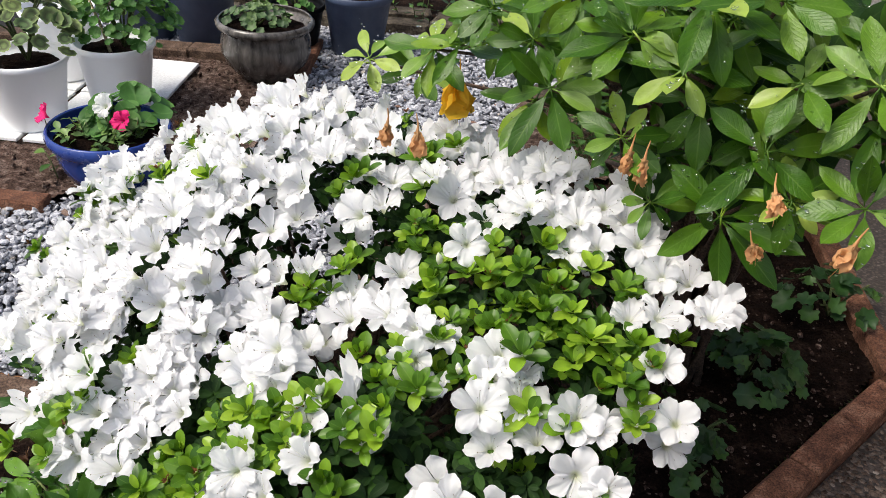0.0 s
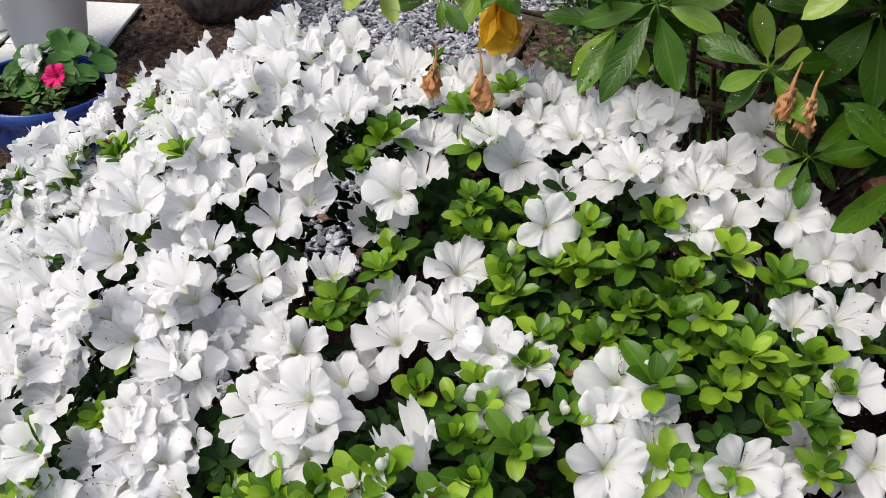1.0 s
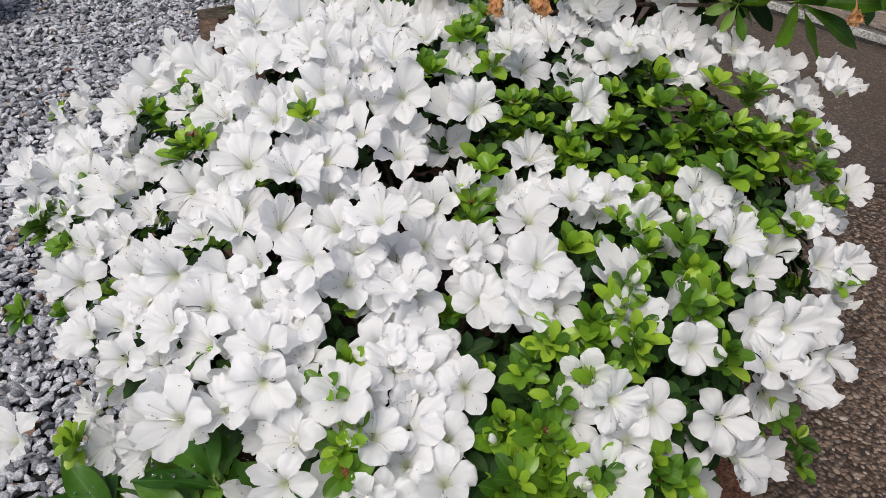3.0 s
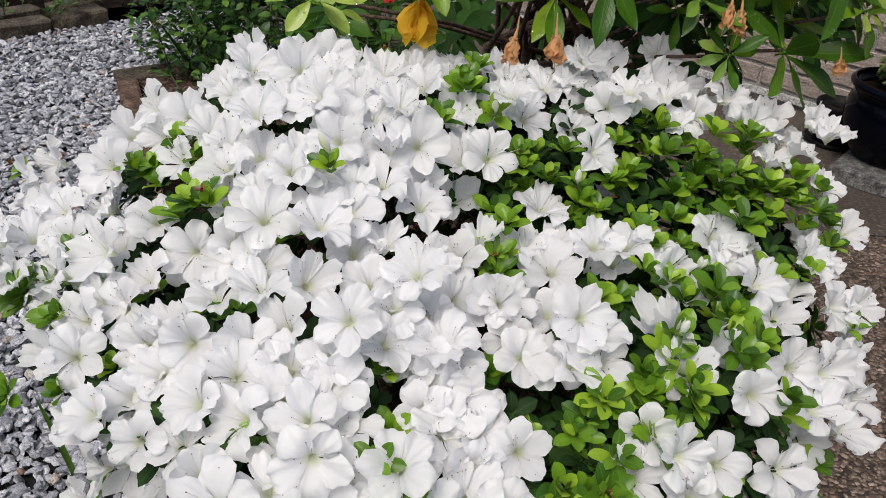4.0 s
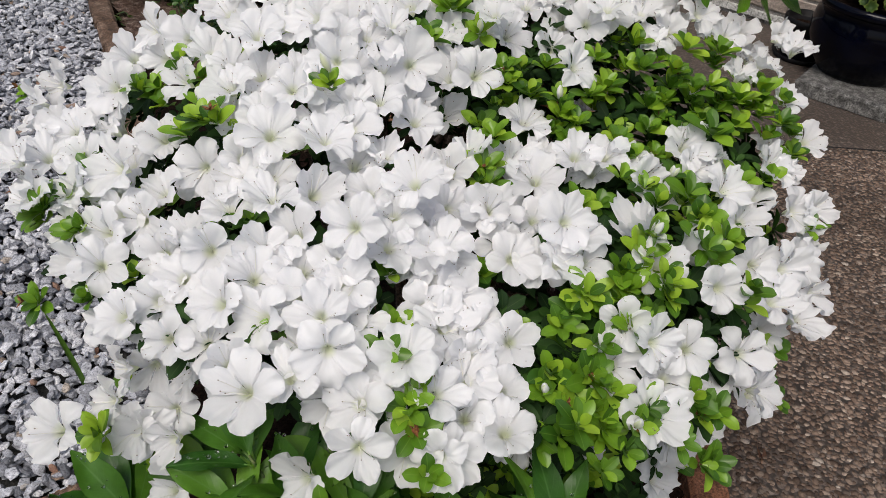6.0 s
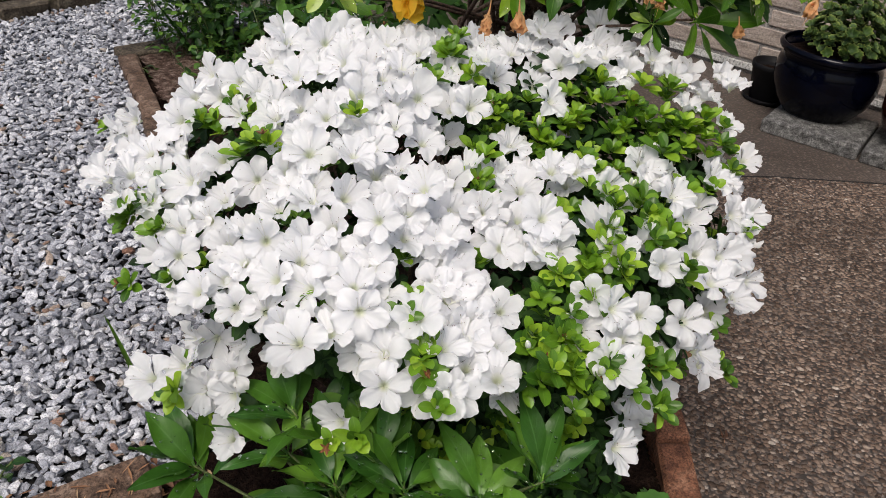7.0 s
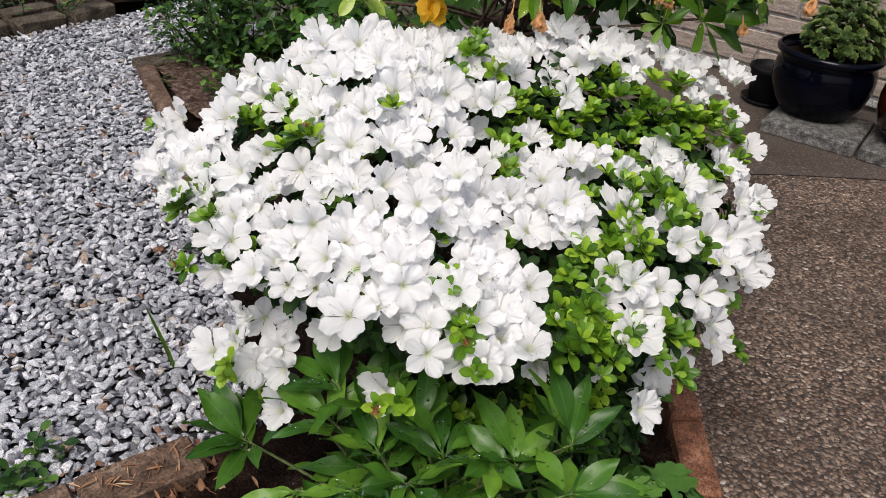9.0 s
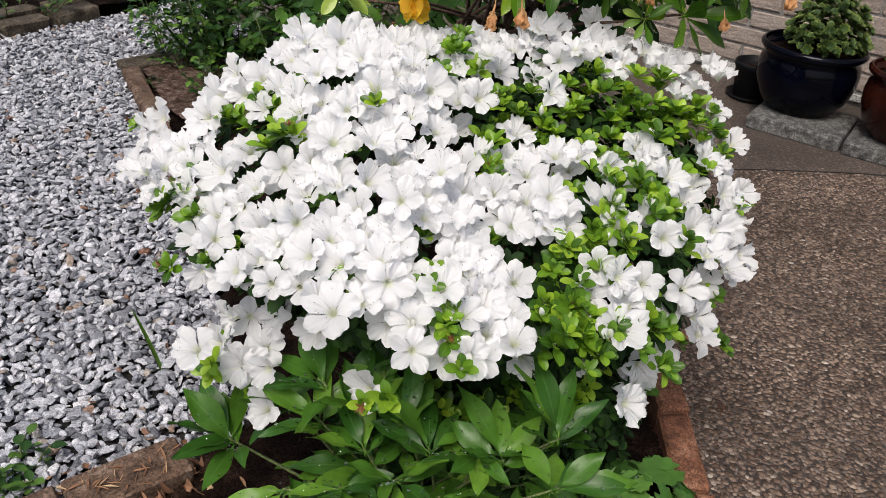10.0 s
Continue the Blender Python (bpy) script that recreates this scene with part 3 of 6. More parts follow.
tagged(part("upper_bricks", rest, M_WALLBRICK, wall, smooth=False), kind="stuff")

# ---- the white azalea ----
MID, EQUATOR, LOW, ROUND = (-0.07, 0.87), 0.34, 0.30, 3.0
REACH = [.51, .46, .43, .46, .545, .568, .555, .50, .46, .44, .43, .49]
RELIEF = [-0.014, -0.049, 0.044, -0.049, -0.013, 0.031, -0.038, -0.055, -0.074, 0.076, -0.045, 0.071, -0.072, 0.046, -0.036, -0.066, 0.011, -0.029, -0.027, -0.039]
# Throats of the blooms, tips of the leafy shoots and open gaps of the bush, sector by sector round it.
BLOOM_A = [(0.237, 0.878, 0.666), (0.171, 0.885, 0.68), (0.299, 0.905, 0.659), (0.157, 0.903, 0.656), (0.232, 0.924, 0.638), (0.312, 0.957, 0.686), (0.162, 0.944, 0.639), (0.223, 0.975, 0.684), (0.192, 0.981, 0.686), (0.132, 0.987, 0.655), (0.043, 0.957, 0.668), (-0.049, 0.888, 0.635), (0.213, 1.197, 0.516), (0.1, 1.129, 0.648), (-0.023, 0.942, 0.624), (0.005, 1.009, 0.634), (-0.03, 1.035, 0.664), (0.031, 1.318, 0.558), (-0.064, 0.922, 0.572), (-0.06, 1.324, 0.246), (-0.206, 1.395, 0.304), (-0.126, 1.043, 0.66), (-0.105, 0.978, 0.672), (-0.317, 1.309, 0.202), (-0.183, 1.06, 0.698), (-0.219, 1.1, 0.692), (-0.304, 1.173, 0.631), (-0.287, 1.12, 0.639), (-0.332, 1.171, 0.605), (-0.402, 1.23, 0.56)]
BLOOM_B = [(-0.37, 1.149, 0.585), (-0.436, 1.209, 0.55), (-0.371, 1.146, 0.538), (-0.258, 1.018, 0.674), (-0.323, 1.066, 0.614), (-0.43, 1.122, 0.556), (-0.131, 0.912, 0.656), (-0.3, 1.006, 0.628), (-0.439, 1.074, 0.547), (-0.162, 0.921, 0.657), (-0.494, 1.081, 0.523), (-0.348, 0.989, 0.546), (-0.466, 1.032, 0.539), (-0.429, 1.01, 0.565), (-0.22, 0.928, 0.671), (-0.292, 0.95, 0.583), (-0.3, 0.943, 0.622), (-0.271, 0.931, 0.65), (-0.467, 0.963, 0.526), (-0.435, 0.951, 0.535), (-0.487, 0.932, 0.512), (-0.346, 0.901, 0.58), (-0.197, 0.881, 0.64), (-0.507, 0.907, 0.361), (-0.373, 0.883, 0.565), (-0.439, 0.881, 0.509), (-0.424, 0.879, 0.402), (-0.47, 0.87, 0.486), (-0.487, 0.867, 0.345), (-0.495, 0.885, 0.480)]
BLOOM_C = [(-0.242, 0.867, 0.626), (-0.5, 0.863, 0.502), (-0.414, 0.85, 0.55), (-0.346, 0.849, 0.586), (-0.284, 0.851, 0.632), (-0.476, 0.833, 0.348), (-0.583, 0.822, 0.44), (-0.247, 0.851, 0.593), (-0.307, 0.834, 0.586), (-0.413, 0.807, 0.402), (-0.437, 0.794, 0.535), (-0.345, 0.811, 0.565), (-0.357, 0.782, 0.545), (-0.414, 0.759, 0.532), (-0.263, 0.807, 0.585), (-0.46, 0.712, 0.505), (-0.313, 0.763, 0.59), (-0.229, 0.799, 0.568), (-0.347, 0.744, 0.517), (-0.374, 0.727, 0.537), (-0.421, 0.704, 0.507), (-0.321, 0.751, 0.538), (-0.404, 0.705, 0.36), (-0.253, 0.775, 0.572), (-0.389, 0.693, 0.528), (-0.384, 0.694, 0.467), (-0.232, 0.775, 0.605), (-0.207, 0.789, 0.54), (-0.247, 0.751, 0.537)]
BLOOM_D = [(-0.141, 0.821, 0.567), (-0.399, 0.632, 0.468), (-0.347, 0.661, 0.481), (-0.329, 0.66, 0.517), (-0.226, 0.734, 0.551), (-0.348, 0.622, 0.443), (-0.261, 0.682, 0.502), (-0.312, 0.631, 0.484), (-0.229, 0.703, 0.51), (-0.324, 0.592, 0.447), (-0.258, 0.649, 0.485), (-0.103, 0.83, 0.576), (-0.213, 0.687, 0.495), (-0.249, 0.61, 0.467), (-0.27, 0.579, 0.453), (-0.214, 0.637, 0.492), (-0.221, 0.597, 0.392), (-0.129, 0.759, 0.547), (-0.159, 0.698, 0.532), (-0.134, 0.682, 0.523), (-0.136, 0.657, 0.541), (-0.199, 0.444, 0.406), (-0.144, 0.564, 0.48), (-0.139, 0.574, 0.374), (-0.145, 0.508, 0.458), (-0.108, 0.679, 0.571), (-0.12, 0.579, 0.511), (-0.107, 0.65, 0.538), (-0.118, 0.54, 0.513), (-0.086, 0.523, 0.501)]
BLOOM_E = [(-0.079, 0.52, 0.449), (-0.071, 0.769, 0.512), (-0.052, 0.517, 0.351), (-0.04, 0.532, 0.551), (-0.013, 0.512, 0.445), (0.001, 0.472, 0.437), (-0.041, 0.78, 0.547), (0.108, 0.498, 0.465), (0.103, 0.529, 0.425), (0.113, 0.514, 0.332), (0.094, 0.561, 0.507), (0.11, 0.533, 0.51), (0.051, 0.697, 0.559), (0.166, 0.544, 0.492), (0.196, 0.522, 0.445), (0.01, 0.77, 0.568), (0.133, 0.639, 0.551), (0.045, 0.754, 0.566), (0.043, 0.765, 0.538), (0.073, 0.741, 0.562), (-0.022, 0.828, 0.538), (0.202, 0.634, 0.518), (0.246, 0.597, 0.505), (0.144, 0.692, 0.551), (0.279, 0.585, 0.5), (0.181, 0.668, 0.542), (0.242, 0.642, 0.549), (0.149, 0.713, 0.567), (0.354, 0.656, 0.546), (0.315, 0.682, 0.529)]
BLOOM_F = [(0.334, 0.695, 0.596), (0.329, 0.739, 0.63), (0.384, 0.727, 0.647), (0.401, 0.759, 0.644), (0.016, 0.858, 0.571), (0.308, 0.836, 0.667), (0.258, 0.844, 0.648), (0.097, 0.861, 0.625)]
BLOOM_LOW = [(-0.035, 0.53, 0.267), (-0.489, 0.82, 0.293), (-0.311, 0.909, 0.618), (-0.205, 0.99, 0.693), (-0.468, 1.10, 0.545), (-0.50, 1.11, 0.545), (-0.505, 1.05, 0.53), (-0.49, 1.15, 0.53), (-0.49, 0.90, 0.40), (-0.46, 0.90, 0.39), (-0.44, 0.865, 0.40), (0.02, 0.53, 0.33), (-0.01, 0.535, 0.305), (-0.172, 0.965, 0.62), (-0.135, 0.90, 0.615), (-0.16, 0.862, 0.615), (-0.06, 0.92, 0.62), (-0.141, 0.759, 0.551), (-0.098, 0.671, 0.552), (-0.054, 0.594, 0.545), (-0.273, 0.634, 0.477), (-0.339, 0.592, 0.453), (-0.50, 0.87, 0.345), (-0.46, 0.86, 0.36)]
BLOOM_G = [(-0.327, 0.766, 0.553), (-0.335, 0.745, 0.54), (-0.273, 0.756, 0.556), (-0.238, 0.742, 0.540), (-0.243, 0.720, 0.525), (-0.215, 0.735, 0.535), (-0.235, 0.703, 0.512)]
BLOOMS = BLOOM_G + BLOOM_LOW + BLOOM_A + BLOOM_B + BLOOM_C + BLOOM_D + BLOOM_E + BLOOM_F
SHOOT_A = [(-0.047, 0.871, 0.581), (0.198, 0.883, 0.634), (0.039, 0.878, 0.602), (0.08, 0.892, 0.622), (0.051, 0.907, 0.618), (0.023, 0.902, 0.606), (0.029, 0.919, 0.615), (0.027, 0.965, 0.648), (0.066, 1.048, 0.676), (0.031, 1.025, 0.668), (0.019, 1.012, 0.664), (-0.018, 1.131, 0.683), (-0.058, 0.974, 0.654), (-0.068, 0.96, 0.656), (-0.2, 1.051, 0.673), (-0.256, 1.085, 0.643), (-0.439, 1.277, 0.55), (-0.307, 1.089, 0.625), (-0.336, 1.107, 0.598), (-0.353, 1.119, 0.595), (-0.479, 1.227, 0.501), (-0.307, 1.052, 0.624), (-0.343, 1.08, 0.59), (-0.32, 1.025, 0.605), (-0.442, 1.094, 0.544), (-0.346, 1.019, 0.582), (-0.511, 1.101, 0.518), (-0.445, 1.054, 0.548), (-0.478, 1.038, 0.532), (-0.501, 1.045, 0.522)]
SHOOT_B = [(-0.398, 1.002, 0.528), (-0.348, 0.962, 0.634), (-0.494, 0.986, 0.536), (-0.369, 0.948, 0.496), (-0.312, 0.915, 0.56), (-0.487, 0.945, 0.346), (-0.559, 0.955, 0.486), (-0.294, 0.9, 0.615), (-0.471, 0.922, 0.51), (-0.253, 0.893, 0.683), (-0.522, 0.917, 0.503), (-0.387, 0.901, 0.559), (-0.539, 0.872, 0.365), (-0.368, 0.86, 0.578), (-0.431, 0.752, 0.529), (-0.282, 0.745, 0.55), (-0.477, 0.63, 0.42), (-0.301, 0.709, 0.516), (-0.346, 0.669, 0.53), (-0.344, 0.634, 0.485), (-0.327, 0.644, 0.49), (-0.348, 0.617, 0.471), (-0.358, 0.584, 0.452), (-0.178, 0.718, 0.524), (-0.179, 0.659, 0.492), (-0.215, 0.584, 0.47), (-0.1, 0.81, 0.569), (-0.228, 0.545, 0.453), (-0.107, 0.791, 0.56), (-0.199, 0.594, 0.48)]
SHOOT_C = [(-0.224, 0.534, 0.476), (-0.205, 0.562, 0.464), (-0.183, 0.577, 0.476), (-0.164, 0.615, 0.505), (-0.187, 0.543, 0.464), (-0.191, 0.525, 0.458), (-0.171, 0.565, 0.48), (-0.187, 0.498, 0.447), (-0.149, 0.62, 0.515), (-0.164, 0.541, 0.474), (-0.149, 0.582, 0.499), (-0.166, 0.508, 0.458), (-0.128, 0.62, 0.526), (-0.143, 0.513, 0.464), (-0.12, 0.603, 0.52), (-0.13, 0.476, 0.443), (-0.112, 0.57, 0.509), (-0.096, 0.598, 0.535), (-0.104, 0.446, 0.413), (-0.099, 0.494, 0.465), (-0.087, 0.612, 0.543), (-0.093, 0.485, 0.451), (-0.076, 0.474, 0.448), (-0.072, 0.563, 0.535), (-0.064, 0.576, 0.542), (-0.061, 0.513, 0.495), (-0.063, 0.609, 0.555), (-0.042, 0.617, 0.566), (-0.016, 0.511, 0.554), (-0.006, 0.515, 0.53)]
SHOOT_D = [(-0.008, 0.57, 0.565), (0.003, 0.589, 0.566), (-0.06, 0.838, 0.585), (0.026, 0.569, 0.564), (0.027, 0.605, 0.571), (0.014, 0.65, 0.568), (-0.017, 0.733, 0.531), (0.013, 0.725, 0.529), (0.062, 0.643, 0.567), (0.037, 0.686, 0.565), (0.033, 0.715, 0.564), (0.225, 0.52, 0.258), (0.154, 0.636, 0.503), (0.106, 0.696, 0.55), (0.077, 0.739, 0.567), (0.19, 0.652, 0.543), (0.113, 0.73, 0.562), (0.323, 0.578, 0.195), (0.175, 0.697, 0.59), (0.089, 0.771, 0.571), (0.163, 0.732, 0.574), (0.268, 0.675, 0.572), (0.237, 0.702, 0.583), (0.14, 0.763, 0.574), (0.28, 0.695, 0.591), (0.231, 0.729, 0.595), (0.161, 0.764, 0.585), (0.243, 0.727, 0.61), (0.197, 0.749, 0.62), (0.279, 0.718, 0.592)]
SHOOT_E = [(0.211, 0.748, 0.592), (0.119, 0.797, 0.557), (0.066, 0.818, 0.578), (0.158, 0.784, 0.595), (0.18, 0.778, 0.598), (0.2, 0.785, 0.611), (0.222, 0.792, 0.62), (0.058, 0.836, 0.583), (0.29, 0.778, 0.641), (0.169, 0.813, 0.63), (0.102, 0.835, 0.601), (0.129, 0.832, 0.606), (0.255, 0.809, 0.643), (0.311, 0.805, 0.634), (0.165, 0.832, 0.626), (0.066, 0.852, 0.595), (0.134, 0.845, 0.571), (0.196, 0.849, 0.646), (0.136, 0.859, 0.633)]
SHOOT_LOW = [(0.205, 0.788, 0.63), (0.231, 0.748, 0.62), (0.253, 0.715, 0.61), (0.178, 0.784, 0.60), (0.215, 0.76, 0.60), (0.24, 0.735, 0.60), (0.20, 0.73, 0.59), (0.27, 0.75, 0.60), (0.294, 0.707, 0.60), (0.294, 0.673, 0.585), (0.32, 0.69, 0.60), (0.304, 0.716, 0.61), (0.31, 0.66, 0.57), (-0.53, 0.89, 0.34), (-0.50, 0.86, 0.30), (0.04, 0.53, 0.31), (0.0, 0.53, 0.28), (-0.265, 0.7, 0.254), (-0.242, 0.68, 0.241), (-0.199, 0.67, 0.25), (-0.225, 0.66, 0.232), (-0.154, 0.62, 0.319), (-0.083, 0.6, 0.253), (-0.187, 0.64, 0.317), (-0.081, 0.57, 0.337), (-0.272, 0.72, 0.282), (-0.091, 0.57, 0.299), (-0.205, 0.64, 0.246), (-0.159, 0.64, 0.265)]
SHOOTS = SHOOT_LOW + SHOOT_A + SHOOT_B + SHOOT_C + SHOOT_D + SHOOT_E
GAP_A = [(-0.393, 1.019, 0.562), (-0.385, 1.004, 0.561), (-0.316, 0.947, 0.603), (-0.102, 0.879, 0.614), (-0.399, 0.944, 0.555), (-0.379, 0.93, 0.57), (-0.313, 0.912, 0.603), (-0.288, 0.894, 0.62), (-0.386, 0.883, 0.557), (-0.165, 0.87, 0.623), (-0.305, 0.858, 0.601), (-0.379, 0.847, 0.566), (-0.413, 0.837, 0.548), (-0.194, 0.849, 0.616), (-0.121, 0.857, 0.602), (-0.2, 0.802, 0.584), (-0.407, 0.692, 0.509), (-0.253, 0.744, 0.547), (-0.145, 0.77, 0.56), (-0.149, 0.753, 0.554), (-0.196, 0.631, 0.498), (-0.172, 0.64, 0.512), (-0.172, 0.631, 0.506), (-0.086, 0.628, 0.544), (-0.005, 0.626, 0.57), (0.171, 0.647, 0.541), (0.052, 0.805, 0.572), (0.159, 0.758, 0.579), (0.137, 0.805, 0.597), (0.14, 0.806, 0.601)]
GAPS = GAP_A


def reach(deg):
    a = (deg / 30.0) % 12
    i, f = int(a), a - int(a)
    f = f * f * (3 - 2 * f)
    return REACH[i] * (1 - f) + REACH[(i + 1) % 12] * f


def crown(deg, down, deep=0.0):
    """The place on the bush's surface at that bearing, so many degrees down from its top; deep: metres inwards."""
    s, c = math.sin(radians(down)), math.cos(radians(down))
    rho = abs(s) ** (2 / ROUND)
    r = reach(deg) * rho
    x, y = MID[0] + r * math.cos(radians(deg)), MID[1] + r * math.sin(radians(deg))
    hh = 0.322 + 0.205 * (x - MID[0]) + 0.277 * (y - MID[1])
    hh -= 0.075 * max(0.0, y - 1.10)
    for k, w in enumerate(RELIEF):
        gx, gy = -0.4 + 0.2 * (k % 5), 0.58 + 0.18 * (k // 5)
        hh += w * math.exp(-((x - gx) ** 2 + (y - gy) ** 2) / 0.0338)
    z = EQUATOR + (hh if c > 0 else LOW) * math.copysign(abs(c) ** (2 / ROUND), c)
    return Vector((x, y, z))


def facing(deg, down):
    """Outward direction there."""
    e = 3.0
    d2 = max(down, 4.0)
    a = crown(deg, d2 + e) - crown(deg, max(d2 - e, 0.5))
    w = 5.0 if d2 > 12 else 15.0
    t = crown(deg + w, d2) - crown(deg - w, d2)
    n = a.cross(t)
    n = -n if n.dot(Vector((math.cos(radians(deg)) * 0.3, math.sin(radians(deg)) * 0.3, 0.6 if down < 95 else -0.1))) < 0 else n
    return n.normalized()


LIMIT = [85, 85, 85, 85, 80, 80, 80, 80, 75, 66, 58, 55, 53, 51, 45, 46, 49, 60, 74, 80, 82, 84, 85, 85]


def limit(deg):
    """How far down the bush is covered at that bearing."""
    a = (deg / 15.0) % 24
    return LIMIT[int(a)] * (1 - a % 1) + LIMIT[(int(a) + 1) % 24] * (a % 1)


PROFILE = [(0.0003, 0.003), (0.0026, 0.007), (0.0045, 0.0132), (0.0080, 0.0188), (0.0130, 0.0232), (0.0188, 0.0268), (0.0248, 0.0295), (0.0305, 0.0310), (0.0355, 0.0314), (0.0395, 0.0304)]


def along(u, flare):
    """Radius and height of a corolla from its foot to its rim; flare 1: wide open, 0: a narrow trumpet."""
    a = min(u, 1.0) * (len(PROFILE) - 1)
    i = min(int(a), len(PROFILE) - 2)
    f = a - i
    r, z = PROFILE[i][0] * (1 - f) + PROFILE[i + 1][0] * f, PROFILE[i][1] * (1 - f) + PROFILE[i + 1][1] * f
    shut = (1 - flare) * max(0.0, u - 0.25) / 0.75
    return r * (1 - 0.72 * shut), z + 0.026 * shut


def corolla(b, seed, radius=0.0375, flare=1.0, notch=0.46, lobes=5, ruffle=1.5, droop=0.0):
    """An open bloom along +z: a short tube that widens into broad, overlapping, crisped lobes."""
    r = random.Random(seed)
    nu, nv = 13, 16
    half = math.pi / lobes
    sc = radius / 0.039
    for k in range(lobes):
        az = 2 * half * k
        size, bend, lean = r.uniform(0.86, 1.08), r.uniform(-0.014, 0.011) - droop, r.uniform(-0.10, 0.10)
        ph, q, wide = r.uniform(0, 6.3), r.uniform(0, 6.3), r.uniform(1.22, 1.46)
        cup, blunt = r.uniform(-0.006, 0.005), r.uniform(0.66, 0.95)
        dent = r.choice((-0.14, -0.10, -0.06, -0.03, 0.04))
        vs, uvs, fs = [], [], []
        for i in range(nu + 1):
            for j in range(nv + 1):
                v = -1 + 2 * j / nv
                a = abs(v)
                rim = notch + (1 - notch) * (1 - a ** 2.0) ** blunt
                rim *= 1 - dent * math.exp(-(v / 0.2) ** 2) + 0.012 * ruffle * math.sin(5 * v + ph) + 0.012 * ruffle * math.sin(16 * v + q)
                u = (i / nu) ** 0.85 * rim * size
                rad, z = along(u, flare)
                t = max(0.0, (u - 0.36) / 0.64)
                edge = (i / nu) ** 3
                free = max(0.0, min(1.0, (u - notch * 0.85) / 0.30))
                ang = az + v * half * (1.0 + (wide - 1.0) * free) * (1 - 0.30 * max(0.0, (u - notch) / (1 - notch)) ** 2) + lean * free
                z += 0.0011 * v * free + bend * t * t + cup * a * a * t * flare
                z += ruffle * edge * (0.0036 * math.sin(6 * v + ph) + 0.0028 * math.sin(14 * v + q)) * (0.4 + 0.6 * a)
                z += ruffle * 0.0017 * t * math.sin(9 * u + 4 * v + q) - 0.0022 * t * math.exp(-(v / 0.13) ** 2)
                vs.append((math.cos(ang) * rad * sc, math.sin(ang) * rad * sc, z * sc))
                uvs.append((u, 0.5 + v / 2))
        for i in range(nu):
            for j in range(nv):
                p = i * (nv + 1) + j
                fs.append((p, p + nv + 1, p + nv + 2, p + 1))
        b.add(vs, fs, uvs)
    return b


def stamens(seed):
    r = random.Random(seed)
    fil = Build()
    for k in range(6):
        az, out = r.uniform(-2.2, 2.2), r.uniform(0.006, 0.017)
        ln = r.uniform(0.022, 0.030) if k else 0.034
        ca, sa = math.cos(az), math.sin(az)
        e = Vector((out * 1.4 * ca + 0.004, out * 1.4 * sa, ln))
        q = len(fil.v)
        tube(fil, [(0.002 * ca, 0.002 * sa, 0.006), (out * 0.5 * ca, out * 0.5 * sa, ln * 0.55), e, e + Vector((0.0001, 0, 0.0006)), e + Vector((0.0003, 0, 0.0017))], [0.0004, 0.00033, 0.00024, 0.00048, 0.0003], 5)
        fil.uv[q:] = [(u, (0.0, 0.5, 0.85, 0.95, 1.0)[min(4, int(v * 5 + 0.01))]) for u, v in fil.uv[q:]]
    return fil


FLARES = [0.96, 0.86, 0.92, 0.80, 1.0, 0.88, 0.76, 0.95, 0.84, 0.90, 0.70, 0.98, 0.87, 0.60]
BLOOM_MESHES = [(corolla(Build(), k + 1, 0.0342, fl, droop=0.002 * (k % 3)).mesh("petals", M_PETAL), stamens(k + 50).mesh("stamen", M_STAMEN)) for k, fl in enumerate(FLARES)]
TRUMPETS = [corolla(Build(), 60 + k, 0.041, 0.36 + 0.1 * k, droop=-0.002).mesh("petals", M_PETAL) for k in range(2)]
BUD = lathe(Build(), [(0.0008, 0.0), (0.0028, 0.003), (0.0046, 0.009), (0.0052, 0.014), (0.0040, 0.020), (0.0018, 0.0245), (0.0003, 0.026)], 10).mesh("petals", M_PETAL)


def sprig(seed, count, ln, wd, up, small=0.5, rows=10):
    """A whorl of leaves round a shoot's tip, along +z."""
    r = random.Random(seed)
    b = Build()
    for k in range(count):
        inner = k / count
        az = k * 2.399 + r.uniform(-0.25, 0.25)
        el = radians(up + 50 * inner + r.uniform(-10, 10))
        l = ln * (1 - small * inner) * r.uniform(0.85, 1.15)
        m = Matrix.Rotation(az, 4, "Z") @ Matrix.Translation((0.002, 0, 0.006 * inner)) @ Matrix.Rotation(-el, 4, "Y") @ Matrix.Rotation(r.uniform(-0.3, 0.3), 4, "X")
        leaf(b, m, l, wd * (1 - small * 0.75 * inner) * r.uniform(0.9, 1.1), rows, 0.30, r.uniform(0.05, 0.30), 0.03, 0.24, 0.9, seed * 30 + k)
    return b


SPRIG_MESHES = [sprig(k, 7 + k % 4, 0.026 + 0.002 * (k % 4), 0.0150 + 0.001 * (k % 3), 24 + 8 * (k % 3)).mesh("leaf_sprig", M_LEAF) for k in range(10)]
SPRIG_BIG = [sprig(30 + k, 8, 0.036, 0.019, 26, 0.45).mesh("leaf_sprig", M_LEAF) for k in range(3)]

azalea = thing("azalea_bush", "rounded azalea bush covered with white blossoms and fresh green leaves", "shrub", (MID[0], MID[1] + 0.03, 0.0))
HOME = Matrix.Translation(azalea.location).inverted()

